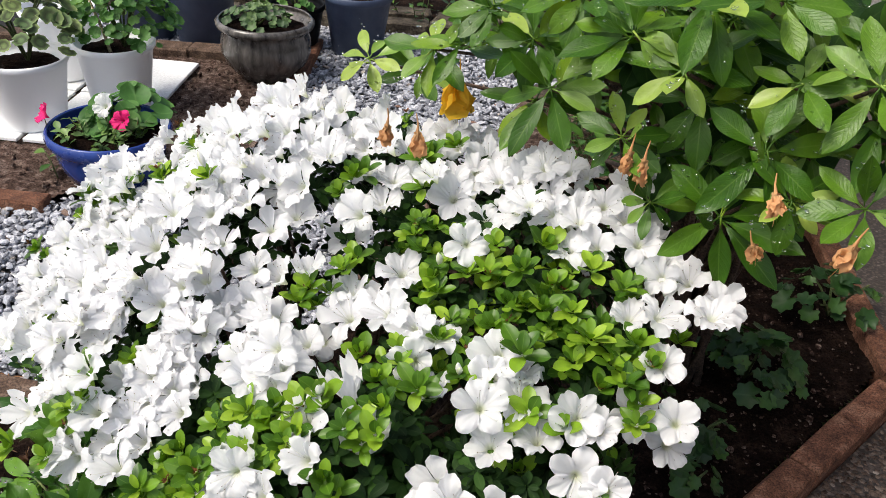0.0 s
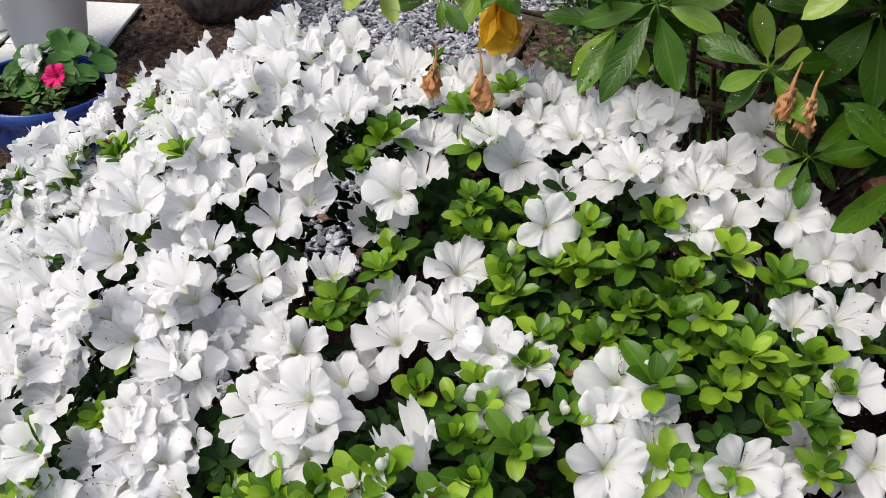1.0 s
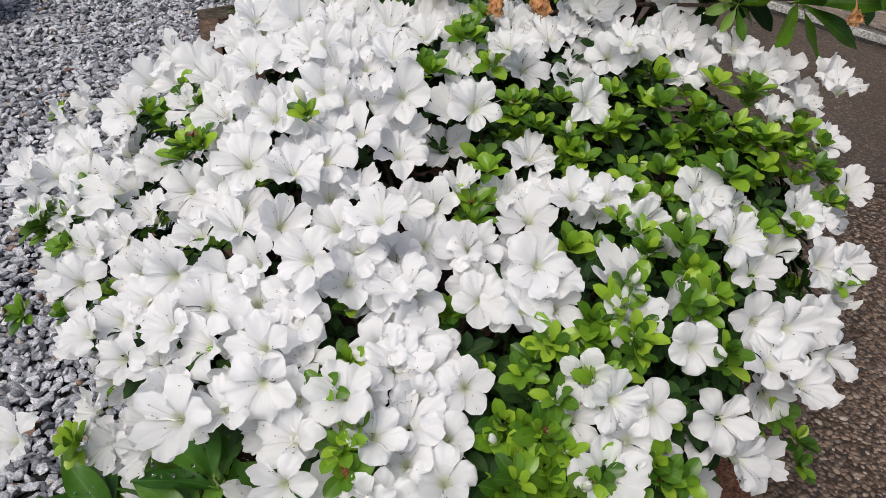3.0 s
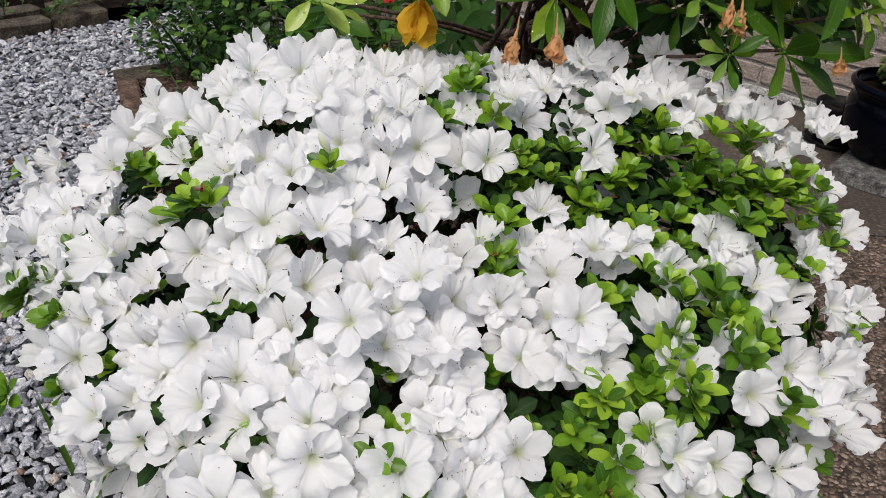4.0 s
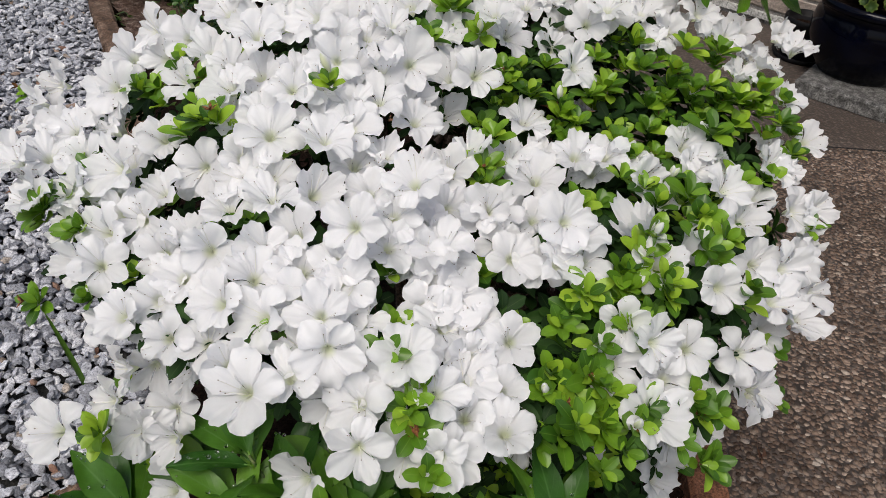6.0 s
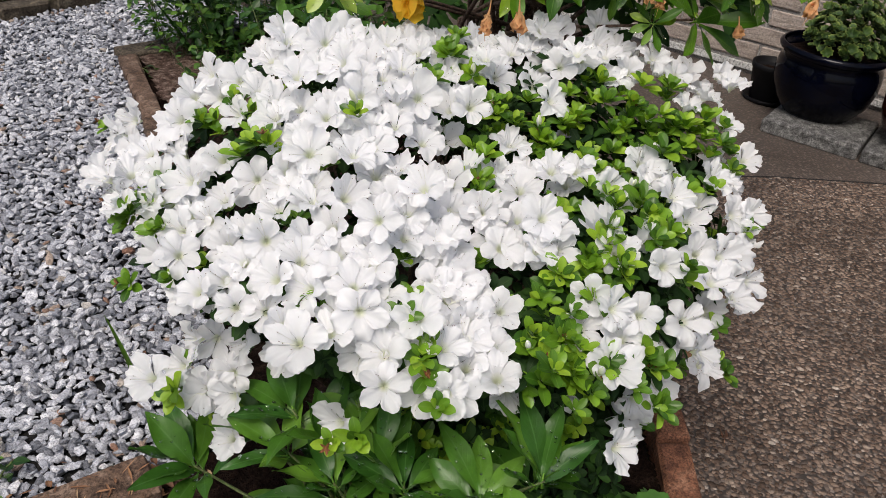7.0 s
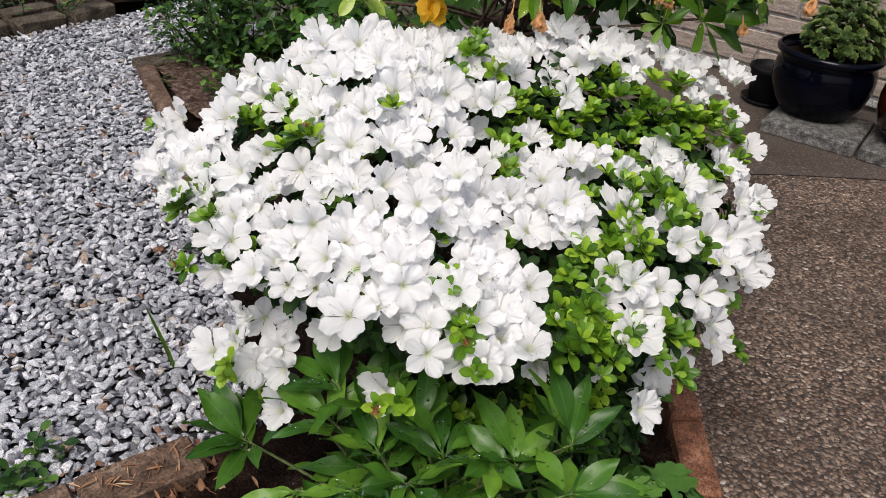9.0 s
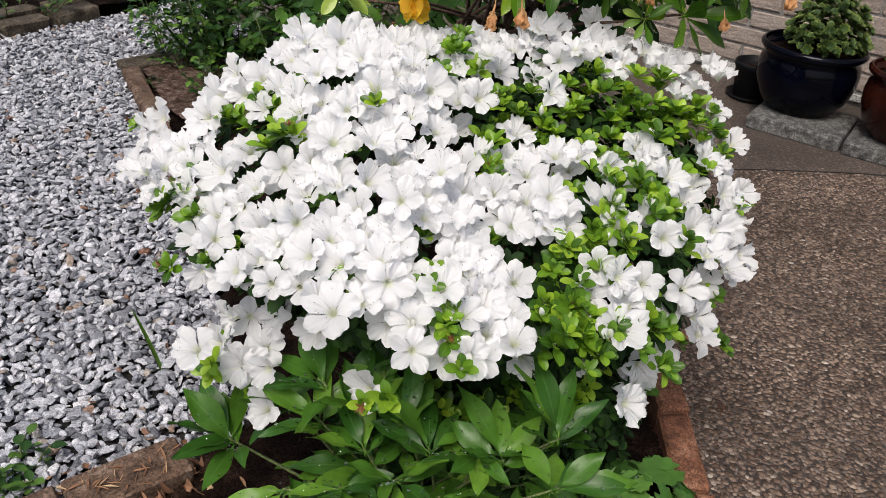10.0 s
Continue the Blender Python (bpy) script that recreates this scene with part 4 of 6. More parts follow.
# trunk and branches
rb = random.Random(21)
for k in range(6):
    a0 = k * 60 + rb.uniform(-20, 20)
    root = Vector((MID[0] + 0.04 * math.cos(radians(a0)), MID[1] + 0.03 + 0.04 * math.sin(radians(a0)), 0.0))
    b = Build()
    for q in range(9):
        e = crown(a0 + rb.uniform(-38, 38), rb.uniform(10, 50), 0) - Vector((0, 0, 0.07))
        e = e.lerp(root + Vector((0, 0, 0.3)), 0.22)
        p1 = root.lerp(e, 0.35) + Vector((rb.uniform(-0.03, 0.03), rb.uniform(-0.03, 0.03), 0.05))
        p2 = root.lerp(e, 0.7) + Vector((rb.uniform(-0.02, 0.02), rb.uniform(-0.02, 0.02), 0.04))
        tube(b, [root, p1, p2, e], [0.012, 0.007, 0.004, 0.002], 6)
    for i, p in enumerate(b.v):
        b.v[i] = tuple(HOME @ Vector(p))
    part("branch", b, M_BARK, azalea)

BLOOM_PTS, SHOOT_PTS, GAP_PTS = np.array(BLOOMS), np.array(SHOOTS), np.array(GAPS)
HEART = np.array((MID[0], MID[1], EQUATOR))


def outward(v):
    d = (v - HEART) * np.array((1, 1, 1.6))
    return d / np.linalg.norm(d)


NET = np.array([crown(a, w) for a in range(0, 360, 6) for w in range(1, 100, 4)])
SWELL = np.clip([float((v - NET[np.linalg.norm(NET - v, axis=1).argmin()]) @ outward(v)) for v in BLOOM_PTS], -0.06, 0.05)


def skin(deg, down):
    """The bush's surface, drawn in and out to where its blooms sit."""
    v = np.array(crown(deg, down))
    w = np.exp(-((BLOOM_PTS - v) ** 2).sum(1) / 0.006)
    return Vector(v + outward(v) * float((w * SWELL).sum() / (w.sum() + 0.3)))


def leaning(v):
    """Outward direction of the bush at a place near its surface."""
    flat_out = Vector((v[0] - MID[0], v[1] - MID[1], 0)) / 0.5
    flat_out.x *= 0.45 if flat_out.x > 0 else 1.0
    h = min(1.0, flat_out.length)
    return (flat_out * (0.28 + 0.62 * h ** 2) + Vector((0, 0, max(0.12, 1.15 - h * 0.75) if v[2] > 0.42 else 0.25))).normalized()


rf = random.Random(77)


OPEN_SIDE = Vector((-0.42, -0.56, 0.50))


def add_bloom(p, n, meshes, size, tilt):
    """A bloom with its throat at p; like all on this bush it turns from the shrub and the wall towards the open side."""
    n = (n * 0.85 + OPEN_SIDE + Vector((rf.uniform(-1, 1), rf.uniform(-1, 1), rf.uniform(-1, 1))) * tilt).normalized()
    f = part("flower", meshes[0], None, azalea, m=HOME @ frame_to(n, rf.uniform(0, 6.3), p - n * 0.019 * size, size))
    part("stamen", meshes[1], None, f)


def add_sprig(p, n, meshes, size):
    n = (n + OPEN_SIDE * 0.5 + Vector((rf.uniform(-0.35, 0.35), rf.uniform(-0.35, 0.35), 0.45))).normalized()
    part("leaf_sprig", rf.choice(meshes), None, azalea, m=HOME @ frame_to(n, rf.uniform(0, 6.3), p - n * 0.008, size))


for v in BLOOMS:
    add_bloom(Vector(v), leaning(v), rf.choice(BLOOM_MESHES), rf.uniform(0.93, 1.13), 0.62)
for v in SHOOTS:
    near = float(np.sort(np.linalg.norm(SHOOT_PTS - np.array(v), axis=1))[1])
    lone = near > 0.045 and v[0] < 0.0
    add_sprig(Vector(v) - leaning(v) * (0.014 if lone else 0.0), leaning(v), SPRIG_BIG if near > 0.04 and v[0] > 0 and rf.random() < 0.5 else SPRIG_MESHES, rf.uniform(0.7, 0.9) if lone else rf.uniform(0.85, 1.1))

# further blooms crowd between these where the bush is white, and a few shoots
extra = []
for _ in range(14000):
    deg, down = rf.uniform(0, 360), math.degrees(math.acos(rf.uniform(-0.02, 1)))
    if down > limit(deg) - 3:
        continue
    p = skin(deg, down)
    v = np.array(p)
    db, ds, dg = (float(np.linalg.norm(q - v, axis=1).min()) for q in (BLOOM_PTS, SHOOT_PTS, GAP_PTS))
    unseen = 10 < deg < 110 and down > 30
    if v[0] < -0.505 or v[0] < 0.03 and v[1] > 1.17:
        continue
    if v[0] > -0.14 and v[1] < 0.98 and not unseen and (db > (0.045 if v[1] < 0.72 else 0.055) or rf.random() < 0.85):
        continue
    if db > 0.028 and ds > 0.031 and dg > 0.027 and (db < 0.10 or unseen) and all((p - q).length > (0.075 if unseen else 0.085 if v[0] > -0.14 and v[1] < 0.78 else 0.031) for q in extra):
        extra.append(p)
for p in extra:
    n = leaning(p)
    add_bloom(p - n * rf.uniform(0.002, 0.018), n, rf.choice(BLOOM_MESHES), rf.uniform(0.88, 1.05), 0.6)
for _ in range(95):
    v = Vector(rf.choice(SHOOTS))
    n = leaning(v)
    add_sprig(v + Vector((rf.uniform(-0.024, 0.024), rf.uniform(-0.024, 0.024), 0)) - n * rf.uniform(0.018, 0.045), n, SPRIG_MESHES, rf.uniform(0.75, 1.0))

# leafy shoots behind the scattered blooms of the path's side
for v in BLOOMS:
    if v[0] > -0.02 and v[1] < 0.75:
        n = leaning(v)
        add_sprig(Vector(v) + Vector((rf.uniform(-0.03, 0.03), rf.uniform(-0.02, 0.03), rf.uniform(-0.03, 0.02))) - n * rf.uniform(0.028, 0.055), n, SPRIG_MESHES, rf.uniform(0.8, 1.05))

# side-on trumpets and closed buds
for mesh, p, lean in zip(TRUMPETS, ((-0.005, 0.640, 0.520), (-0.005, 0.612, 0.515)), ((-0.42, 0.30, 0.85), (0.30, -0.55, 0.75))):
    part("flower", mesh, None, azalea, m=HOME @ frame_to(lean, 1.0, p, 1.1))
for v in SHOOTS[4::16]:
    for k in range(2):
        d = (leaning(v) + Vector((rf.uniform(-0.5, 0.5), rf.uniform(-0.5, 0.5), 0.3))).normalized()
        part("flower_bud", BUD, None, azalea, "closed cream-white bud", m=HOME @ frame_to(d, rf.uniform(0, 6), Vector(v) - d * 0.004, rf.uniform(0.7, 0.95)))
scale_src = Build()
for k in range(5):
    leaf(scale_src, Matrix.Rotation(k * 1.3, 4, "Z") @ Matrix.Rotation(radians(-35 - 6 * k), 4, "Y"), 0.013, 0.005, 4, 0.3, 0.2, 0.0, 0.5, 0.6, k)
SCALES = scale_src.mesh("bud_scales", M_RUST)
for v in SHOOTS[::5]:
    part("bud_scale", SCALES, None, azalea, "rusty brown bud scales", m=HOME @ frame_to(leaning(v), v[0] * 50, Vector(v) - leaning(v) * 0.004, 0.75))

# leaves inside, in a darker copy of the leaf colour that paints inner shade
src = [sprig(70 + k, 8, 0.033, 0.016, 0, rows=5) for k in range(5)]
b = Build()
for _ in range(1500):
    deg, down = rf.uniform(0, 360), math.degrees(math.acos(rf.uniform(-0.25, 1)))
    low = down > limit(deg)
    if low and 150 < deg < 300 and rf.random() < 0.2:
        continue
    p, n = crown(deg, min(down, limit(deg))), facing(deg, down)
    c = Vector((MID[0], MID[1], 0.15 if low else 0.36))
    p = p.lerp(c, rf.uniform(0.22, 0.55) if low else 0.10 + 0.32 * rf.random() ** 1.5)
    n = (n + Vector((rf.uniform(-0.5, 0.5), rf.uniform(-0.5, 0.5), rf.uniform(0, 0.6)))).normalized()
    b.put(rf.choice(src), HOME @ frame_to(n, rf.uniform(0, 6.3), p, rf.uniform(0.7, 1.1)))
# further low leaves, added to darken the hollow under the bush
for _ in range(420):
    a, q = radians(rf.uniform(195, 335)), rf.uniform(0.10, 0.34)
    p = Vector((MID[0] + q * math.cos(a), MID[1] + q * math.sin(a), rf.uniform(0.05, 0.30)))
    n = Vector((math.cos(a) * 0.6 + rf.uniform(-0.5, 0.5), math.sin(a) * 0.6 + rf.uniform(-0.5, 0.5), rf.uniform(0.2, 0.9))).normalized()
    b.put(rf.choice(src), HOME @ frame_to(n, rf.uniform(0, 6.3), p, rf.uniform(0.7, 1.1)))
tagged(part("inner_leaves", b, M_LEAF_SHADE, azalea, "inner leaves, coloured darker for shade"), kind="stuff")


# ---- large-leaved shrub behind the azalea ----
def big_leaf_mesh(name, mat, seed, ln, wd, curl, fold=0.22, wave=0.04, tip=0.6, base=0.75, rows=9):
    b = Build()
    tube(b, [(-0.012, 0, 0.0), (0.004, 0, 0.0)], [0.0013, 0.0011], 5)
    leaf(b, Matrix.Identity(4), ln, wd, rows, fold, curl, wave, tip, base, seed)
    return b.mesh(name, mat)


SHRUB_LEAVES = [big_leaf_mesh("leaf", M_BIGLEAF, 200 + k, 0.068 + 0.006 * (k % 4), 0.0262 + 0.002 * (k % 3), -0.08 + 0.07 * (k % 5), 0.14 + 0.06 * (k % 4), 0.06, 0.52, 0.85) for k in range(10)]
M_NEWLEAF = leaf_mat("shrub_new_leaf", [(0.0, (0.13, 0.25, 0.035)), (0.6, (0.20, 0.33, 0.045)), (1.0, (0.32, 0.42, 0.07))], (0.3, 0.4, 0.12), 0.36, veins=0.4, thin=0.25)
NEW_LEAVES = [big_leaf_mesh("leaf", M_NEWLEAF, 230 + k, 0.052 + 0.006 * (k % 3), 0.021 + 0.003 * (k % 3), 0.02 + 0.07 * (k % 4), 0.25, 0.03, 0.45, 0.9) for k in range(6)]

shrub = thing("leafy_shrub", "tall shrub with large wet leaves and wilted orange flowers", "shrub", (0.52, 1.48, 0.0))
SHOME = Matrix.Translation(shrub.location).inverted()
rl = random.Random(31)
# place of a whorl, its outward lean, share of fresh pale leaves, size
WHORLS = [
    (0.184, 0.964, 0.805, 0.1, 1.05), (0.263, 0.896, 0.905, 0.2, 1.0), (0.318, 0.849, 0.885, 0.7, 1.0), (0.271, 0.885, 0.783, 0.8, 0.75),
    (0.392, 0.825, 0.722, 0.0, 1.1), (0.41, 0.79, 0.825, 0.3, 1.1), (0.44, 0.76, 0.785, 0.7, 0.75), (0.315, 0.855, 0.715, 0.4, 0.6),
    (0.43, 0.80, 0.90, 0.8, 0.85), (0.49, 0.76, 0.92, 0.3, 1.0), (0.50, 0.72, 0.805, 0.5, 0.85), (0.33, 0.86, 0.965, 0.3, 1.0),
]
WHORLS += [
    (0.40, 0.84, 0.975, 0.2, 1.0), (0.155, 1.01, 0.85, 0.1, 0.95), (0.36, 0.91, 0.83, 0.0, 1.1), (0.06, 1.08, 0.81, 0.3, 0.9),
    (-0.085, 1.19, 0.735, 0.9, 0.95), (0.02, 1.11, 0.79, 0.7, 0.95), (0.52, 0.80, 0.87, 0.1, 1.0), (0.21, 0.97, 0.925, 0.2, 1.0),
    (0.37, 0.90, 0.93, 0.1, 1.0), (0.10, 1.07, 0.87, 0.2, 1.0), (0.17, 1.03, 0.76, 0.0, 0.9),
]
leaf_spots = []


def whorl(x, y, z, fresh, size, inner=None):
    p = Vector((x, y, z))
    n = Vector((rl.uniform(-0.4, 0.1), rl.uniform(-0.85, -0.35), rl.uniform(0.65, 0.95))).normalized()
    count = rl.randint(8, 10)
    a0 = rl.uniform(0, 6.3)
    for k in range(count):
        young = rl.random() < fresh * (0.35 + 0.65 * (k > count * 0.5))
        el = (radians(rl.uniform(40, 72)) if k > count * 0.75 else radians(rl.uniform(-26, 16)))
        m = frame_to(n, a0 + k * 2 * math.pi * 0.382 + rl.uniform(-0.2, 0.2), p, size * rl.uniform(0.82, 1.1)) @ Matrix.Translation((0.010, 0, 0.004 * k / count)) @ Matrix.Rotation(-el, 4, "Y") @ Matrix.Rotation(rl.uniform(-0.25, 0.25), 4, "X")
        if inner is None:
            part("leaf", rl.choice(NEW_LEAVES if young else SHRUB_LEAVES), None, shrub, m=SHOME @ m)
            leaf_spots.append(m)
        else:
            inner.put(rl.choice(INNER_LEAF), SHOME @ m)


INNER_LEAF = []
for k in range(4):
    b = Build()
    leaf(b, Matrix.Identity(4), 0.072, 0.032, 6, 0.15, 0.0 + 0.06 * k, 0.04, 0.45, 0.95, 300 + k)
    INNER_LEAF.append(b)
for x, y, z, fresh, size in list(WHORLS):
    whorl(x, y, z, fresh, size)
    WHORLS.append((x + rl.uniform(0.03, 0.08), y + rl.uniform(0.05, 0.11), z + rl.uniform(-0.05, 0.05), fresh * 0.3, size * rl.uniform(0.8, 0.95)))
    whorl(*WHORLS[-1])
# filler whorls in the darkened leaf colour, painted shade between the outer whorls
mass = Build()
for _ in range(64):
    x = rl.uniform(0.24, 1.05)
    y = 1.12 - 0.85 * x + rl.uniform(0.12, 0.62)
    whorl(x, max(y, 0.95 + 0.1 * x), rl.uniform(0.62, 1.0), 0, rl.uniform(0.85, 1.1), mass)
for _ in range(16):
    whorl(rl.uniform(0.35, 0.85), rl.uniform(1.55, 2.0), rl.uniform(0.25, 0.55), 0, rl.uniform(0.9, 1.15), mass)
# unseen whorls overhead, added to shade the soil and plants below
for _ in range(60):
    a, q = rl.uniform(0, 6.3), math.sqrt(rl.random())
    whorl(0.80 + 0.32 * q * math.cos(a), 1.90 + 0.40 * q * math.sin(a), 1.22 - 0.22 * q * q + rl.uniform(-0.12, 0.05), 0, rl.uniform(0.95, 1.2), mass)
tagged(part("shaded_foliage", mass, M_BIGLEAF_SHADE, shrub, "inner and overhead shrub leaves, coloured dark for shade"), kind="stuff")
for k, (x, y, z, _, _) in enumerate(WHORLS):
    b = Build()
    root = Vector((0.52 + rl.uniform(-0.10, 0.10), 1.48 + rl.uniform(-0.12, 0.10), 0.0))
    knee = Vector((0.45 + rl.uniform(-0.12, 0.2), 1.3 + rl.uniform(-0.1, 0.1), rl.uniform(0.5, 0.68)))
    tip = Vector((x, y, z))
    mid = knee.lerp(tip, 0.55) + Vector((0, 0.02, 0.01))
    tube(b, [SHOME @ q for q in (root, root.lerp(knee, 0.5) + Vector((0.02, 0, 0)), knee, mid, tip)], [0.0085, 0.0065, 0.005, 0.0035, 0.0022], 7)
    part("stem", b, M_BARK, shrub)


def wilted(b, seed, ln, spread):
    """A spent bloom: limp, twisted petals hanging along -z."""
    r = random.Random(seed)
    tube(b, [(0, 0, -ln * 0.5), (0.001, 0.001, -ln * 0.95), (0.003, 0, -ln * 1.25)], [0.0005, 0.0004, 0.0003], 4)
    tube(b, [(0, 0, 0.010), (0.0015, 0, -0.002), (0, 0, -ln * 0.42)], [0.0007, 0.0011, 0.0026], 6, False)
    for k in range(5):
        a = k * 1.257 + r.uniform(-0.3, 0.3)
        vs, fs, uvs = [], [], []
        tw = r.uniform(-1.2, 1.2)
        for i in range(8):
            u = i / 7
            w = (0.0018 + spread * 0.78 * math.sin(math.pi * min(1, u * 0.74 + 0.12)) ** 0.9 * u ** 0.5)
            rad = 0.0016 + spread * u ** 1.7 * r.uniform(0.6, 1.0) - 0.3 * spread * u ** 5
            for j in range(5):
                v = -1 + j / 2
                aa = a + tw * u * 0.5
                lat = w * v
                q = 0.0026 * math.sin(9 * u + 5 * v + seed + k) * r.uniform(0.6, 1.4) + 0.0016 * math.sin(23 * u + 3 * v + k) + r.uniform(-0.0009, 0.0009)
                vs.append((math.cos(aa) * (rad + q) - math.sin(aa) * lat, math.sin(aa) * (rad + q) + math.cos(aa) * lat, -ln * (0.3 + 0.7 * u * (0.8 + 0.2 * ((k * 7 + seed) % 5) / 4)) + 0.002 * math.sin(6 * v + k) * u))
                uvs.append((u, 0.5 + v / 2))
        for i in range(7):
            for j in range(4):
                q = i * 5 + j
                fs.append((q, q + 5, q + 6, q + 1))
        b.add(vs, fs, uvs)
    return b


for i, (x, y, z, ln, sp, tilt, mat) in enumerate([
        (-0.017, 0.905, 0.772, 0.052, 0.012, 4, M_WILT), (0.022, 0.886, 0.777, 0.056, 0.017, -6, M_WILT),
        (0.278, 0.845, 0.798, 0.052, 0.010, 5, M_WILT), (0.296, 0.842, 0.792, 0.056, 0.010, 10, M_WILT),
        (0.405, 0.720, 0.825, 0.045, 0.013, 38, M_WILT), (0.485, 0.675, 0.800, 0.06, 0.015, -12, M_WILT), (0.412, 0.76, 0.735, 0.035, 0.014, 20, M_WILT),
        (0.52, 0.74, 0.93, 0.045, 0.010, 10, M_WILT), (0.58, 0.78, 0.80, 0.04, 0.010, 10, M_WILT)]):
    part("wilted_flower", wilted(Build(), 60 + i, ln * 0.8, sp * 0.72), mat, shrub, "limp brown-orange spent bloom", m=SHOME @ pose(x, y, z, tilt, tilt * 0.5, 40 * i))
for i, (dx, dz, a) in enumerate(((0.0, 0.0, 0), (0.012, 0.004, 60))):
    part("wilted_flower", wilted(Build(), 80 + i, 0.078, 0.034), M_YELLOW, shrub, "large limp yellow bloom", m=SHOME @ pose(0.045 + dx, 1.153, 0.750 + dz, 4, -8, a))


# ---- peony in front ----
PEONY_LEAVES = [big_leaf_mesh("leaflet", M_PEONY, 260 + k, 0.070 + 0.007 * (k % 4), 0.0265 + 0.0025 * (k % 3), 0.04 + 0.10 * (k % 4), 0.16 + 0.08 * (k % 3), 0.10, 0.72, 0.68, 11) for k in range(9)]
peony = thing("peony_plant", "low peony with dark green pointed wet leaves, not in bloom", "plant", (-0.33, 0.66, 0.0))
PHOME = Matrix.Translation(peony.location).inverted()
rp = random.Random(41)
# tip of a leaf stalk, its bearing, lift of the leaflets, number, size
STALKS = [(-0.515, 0.882, 0.21, 150, 30, 9, 1.15), (-0.415, 0.695, 0.27, 80, 30, 7, 1.0), (-0.418, 0.785, 0.33, 100, 40, 6, 1.05), (-0.36, 0.675, 0.30, 70, 40, 7, 1.0), (-0.305, 0.54, 0.30, 70, 38, 7, 1.0), (-0.36, 0.625, 0.29, 90, 38, 7, 0.95), (-0.448, 0.761, 0.30, 110, 28, 7, 1.0), (-0.40, 0.735, 0.31, 70, 55, 6, 1.15), (-0.35, 0.735, 0.34, 50, 45, 5, 1.1),
          (-0.504, 0.759, 0.20, 200, 5, 8, 1.0), (-0.459, 0.691, 0.23, 230, 15, 7, 1.0), (-0.426, 0.617, 0.28, 250, 25, 6, 0.9), (-0.322, 0.572, 0.30, 200, 25, 6, 0.8),
          (-0.243, 0.502, 0.33, 60, 42, 8, 1.05), (-0.294, 0.456, 0.31, 320, 25, 9, 1.05), (-0.20, 0.545, 0.26, 20, 30, 7, 0.95), (-0.395, 0.567, 0.27, 240, 15, 7, 0.95)]
STALKS += [(-0.42, 0.86, 0.24, 120, 30, 7, 0.95), (-0.21, 0.60, 0.21, 0, 35, 6, 0.9), (-0.33, 0.70, 0.24, 120, 30, 8, 0.95), (-0.30, 0.63, 0.2, 250, 20, 8, 0.95), (-0.38, 0.78, 0.14, 160, 20, 8, 0.95)]
for _ in range(18):
    a, q = rp.uniform(0, 6.3), math.sqrt(rp.random())
    STALKS.append((-0.33 + 0.24 * q * math.cos(a) , 0.64 + 0.20 * q * math.sin(a), rp.uniform(0.12, 0.22), math.degrees(a), rp.uniform(0, 35), rp.randint(6, 8), rp.uniform(0.85, 1.1)))
for x, y, z, bear, lift, count, size in STALKS:
    tip = Vector((x, y, z))
    root = Vector((-0.33 + rp.uniform(-0.05, 0.05), 0.68 + rp.uniform(-0.05, 0.05), 0.0))
    b = Build()
    tube(b, [PHOME @ q for q in (root, root.lerp(tip, 0.5) + Vector((0, 0, 0.05)), tip)], [0.0034, 0.0026, 0.0016], 6)
    part("stalk", b, M_STEM, peony)
    back = (root - tip).normalized()
    for k in range(count):
        # leaflets fan out from the stalk's end, the outer ones shorter and a little further back
        off = (k - (count - 1) / 2) * (230 / count)
        far = abs(off) / 115
        a = bear + off + rp.uniform(-14, 14)
        el = lift + rp.uniform(-24, 20)
        at = tip + back * (0.004 + 0.030 * far * rp.random())
        m = Matrix.Translation(at) @ Matrix.Rotation(radians(a), 4, "Z") @ Matrix.Rotation(radians(-el), 4, "Y") @ Matrix.Rotation(rp.uniform(-0.6, 0.6), 4, "X") @ Matrix.Translation((0.008, 0, 0)) @ Matrix.Scale(size * rp.uniform(0.85, 1.2) * (1.08 - 0.25 * far), 4)
        part("leaflet", rp.choice(PEONY_LEAVES), None, peony, m=PHOME @ m)
        leaf_spots.append(m)


# ---- low plants ----
def round_leaf(seed, radius, lobes, deep, cup, mat, name="leaf"):
    """A scalloped round leaf on the origin, facing +z, its stalk notch towards -x."""
    r = random.Random(seed)
    b, n = Build(), 36
    vs, uvs = [(0, 0, 0)], [(0.5, 0.5)]
    for ring in (0.35, 0.7, 1.0):
        for k in range(n):
            a = -math.pi + 2 * math.pi * (k + 0.5) / n
            notch = 1 - 0.45 * math.exp(-((math.pi - abs(a)) / 0.2) ** 2)
            rad = radius * ring * notch * (1 + deep * math.cos(lobes * a) * ring ** 3)
            z = cup * radius * ring ** 2 + 0.04 * radius * math.sin(3 * a + seed) * ring ** 2
            vs.append((rad * math.cos(a), rad * math.sin(a), z))
            uvs.append((0.5 + 0.5 * ring * math.cos(a), 0.5 + 0.5 * ring * math.sin(a)))
    fs = [(0, 1 + k, 1 + (k + 1) % n) for k in range(n)]
    for ring in range(2):
        for k in range(n):
            q, p = 1 + ring * n, (k + 1) % n
            fs.append((q + k, q + n + k, q + n + p, q + p))
    b.add(vs, fs, uvs)
    return b.mesh(name, mat)


M_BEDDING = leaf_mat("bedding_leaf", [(0.0, (0.05, 0.12, 0.03)), (0.6, (0.10, 0.19, 0.05)), (1.0, (0.17, 0.27, 0.07))], (0.14, 0.2, 0.08), 0.5, thin=0.15)


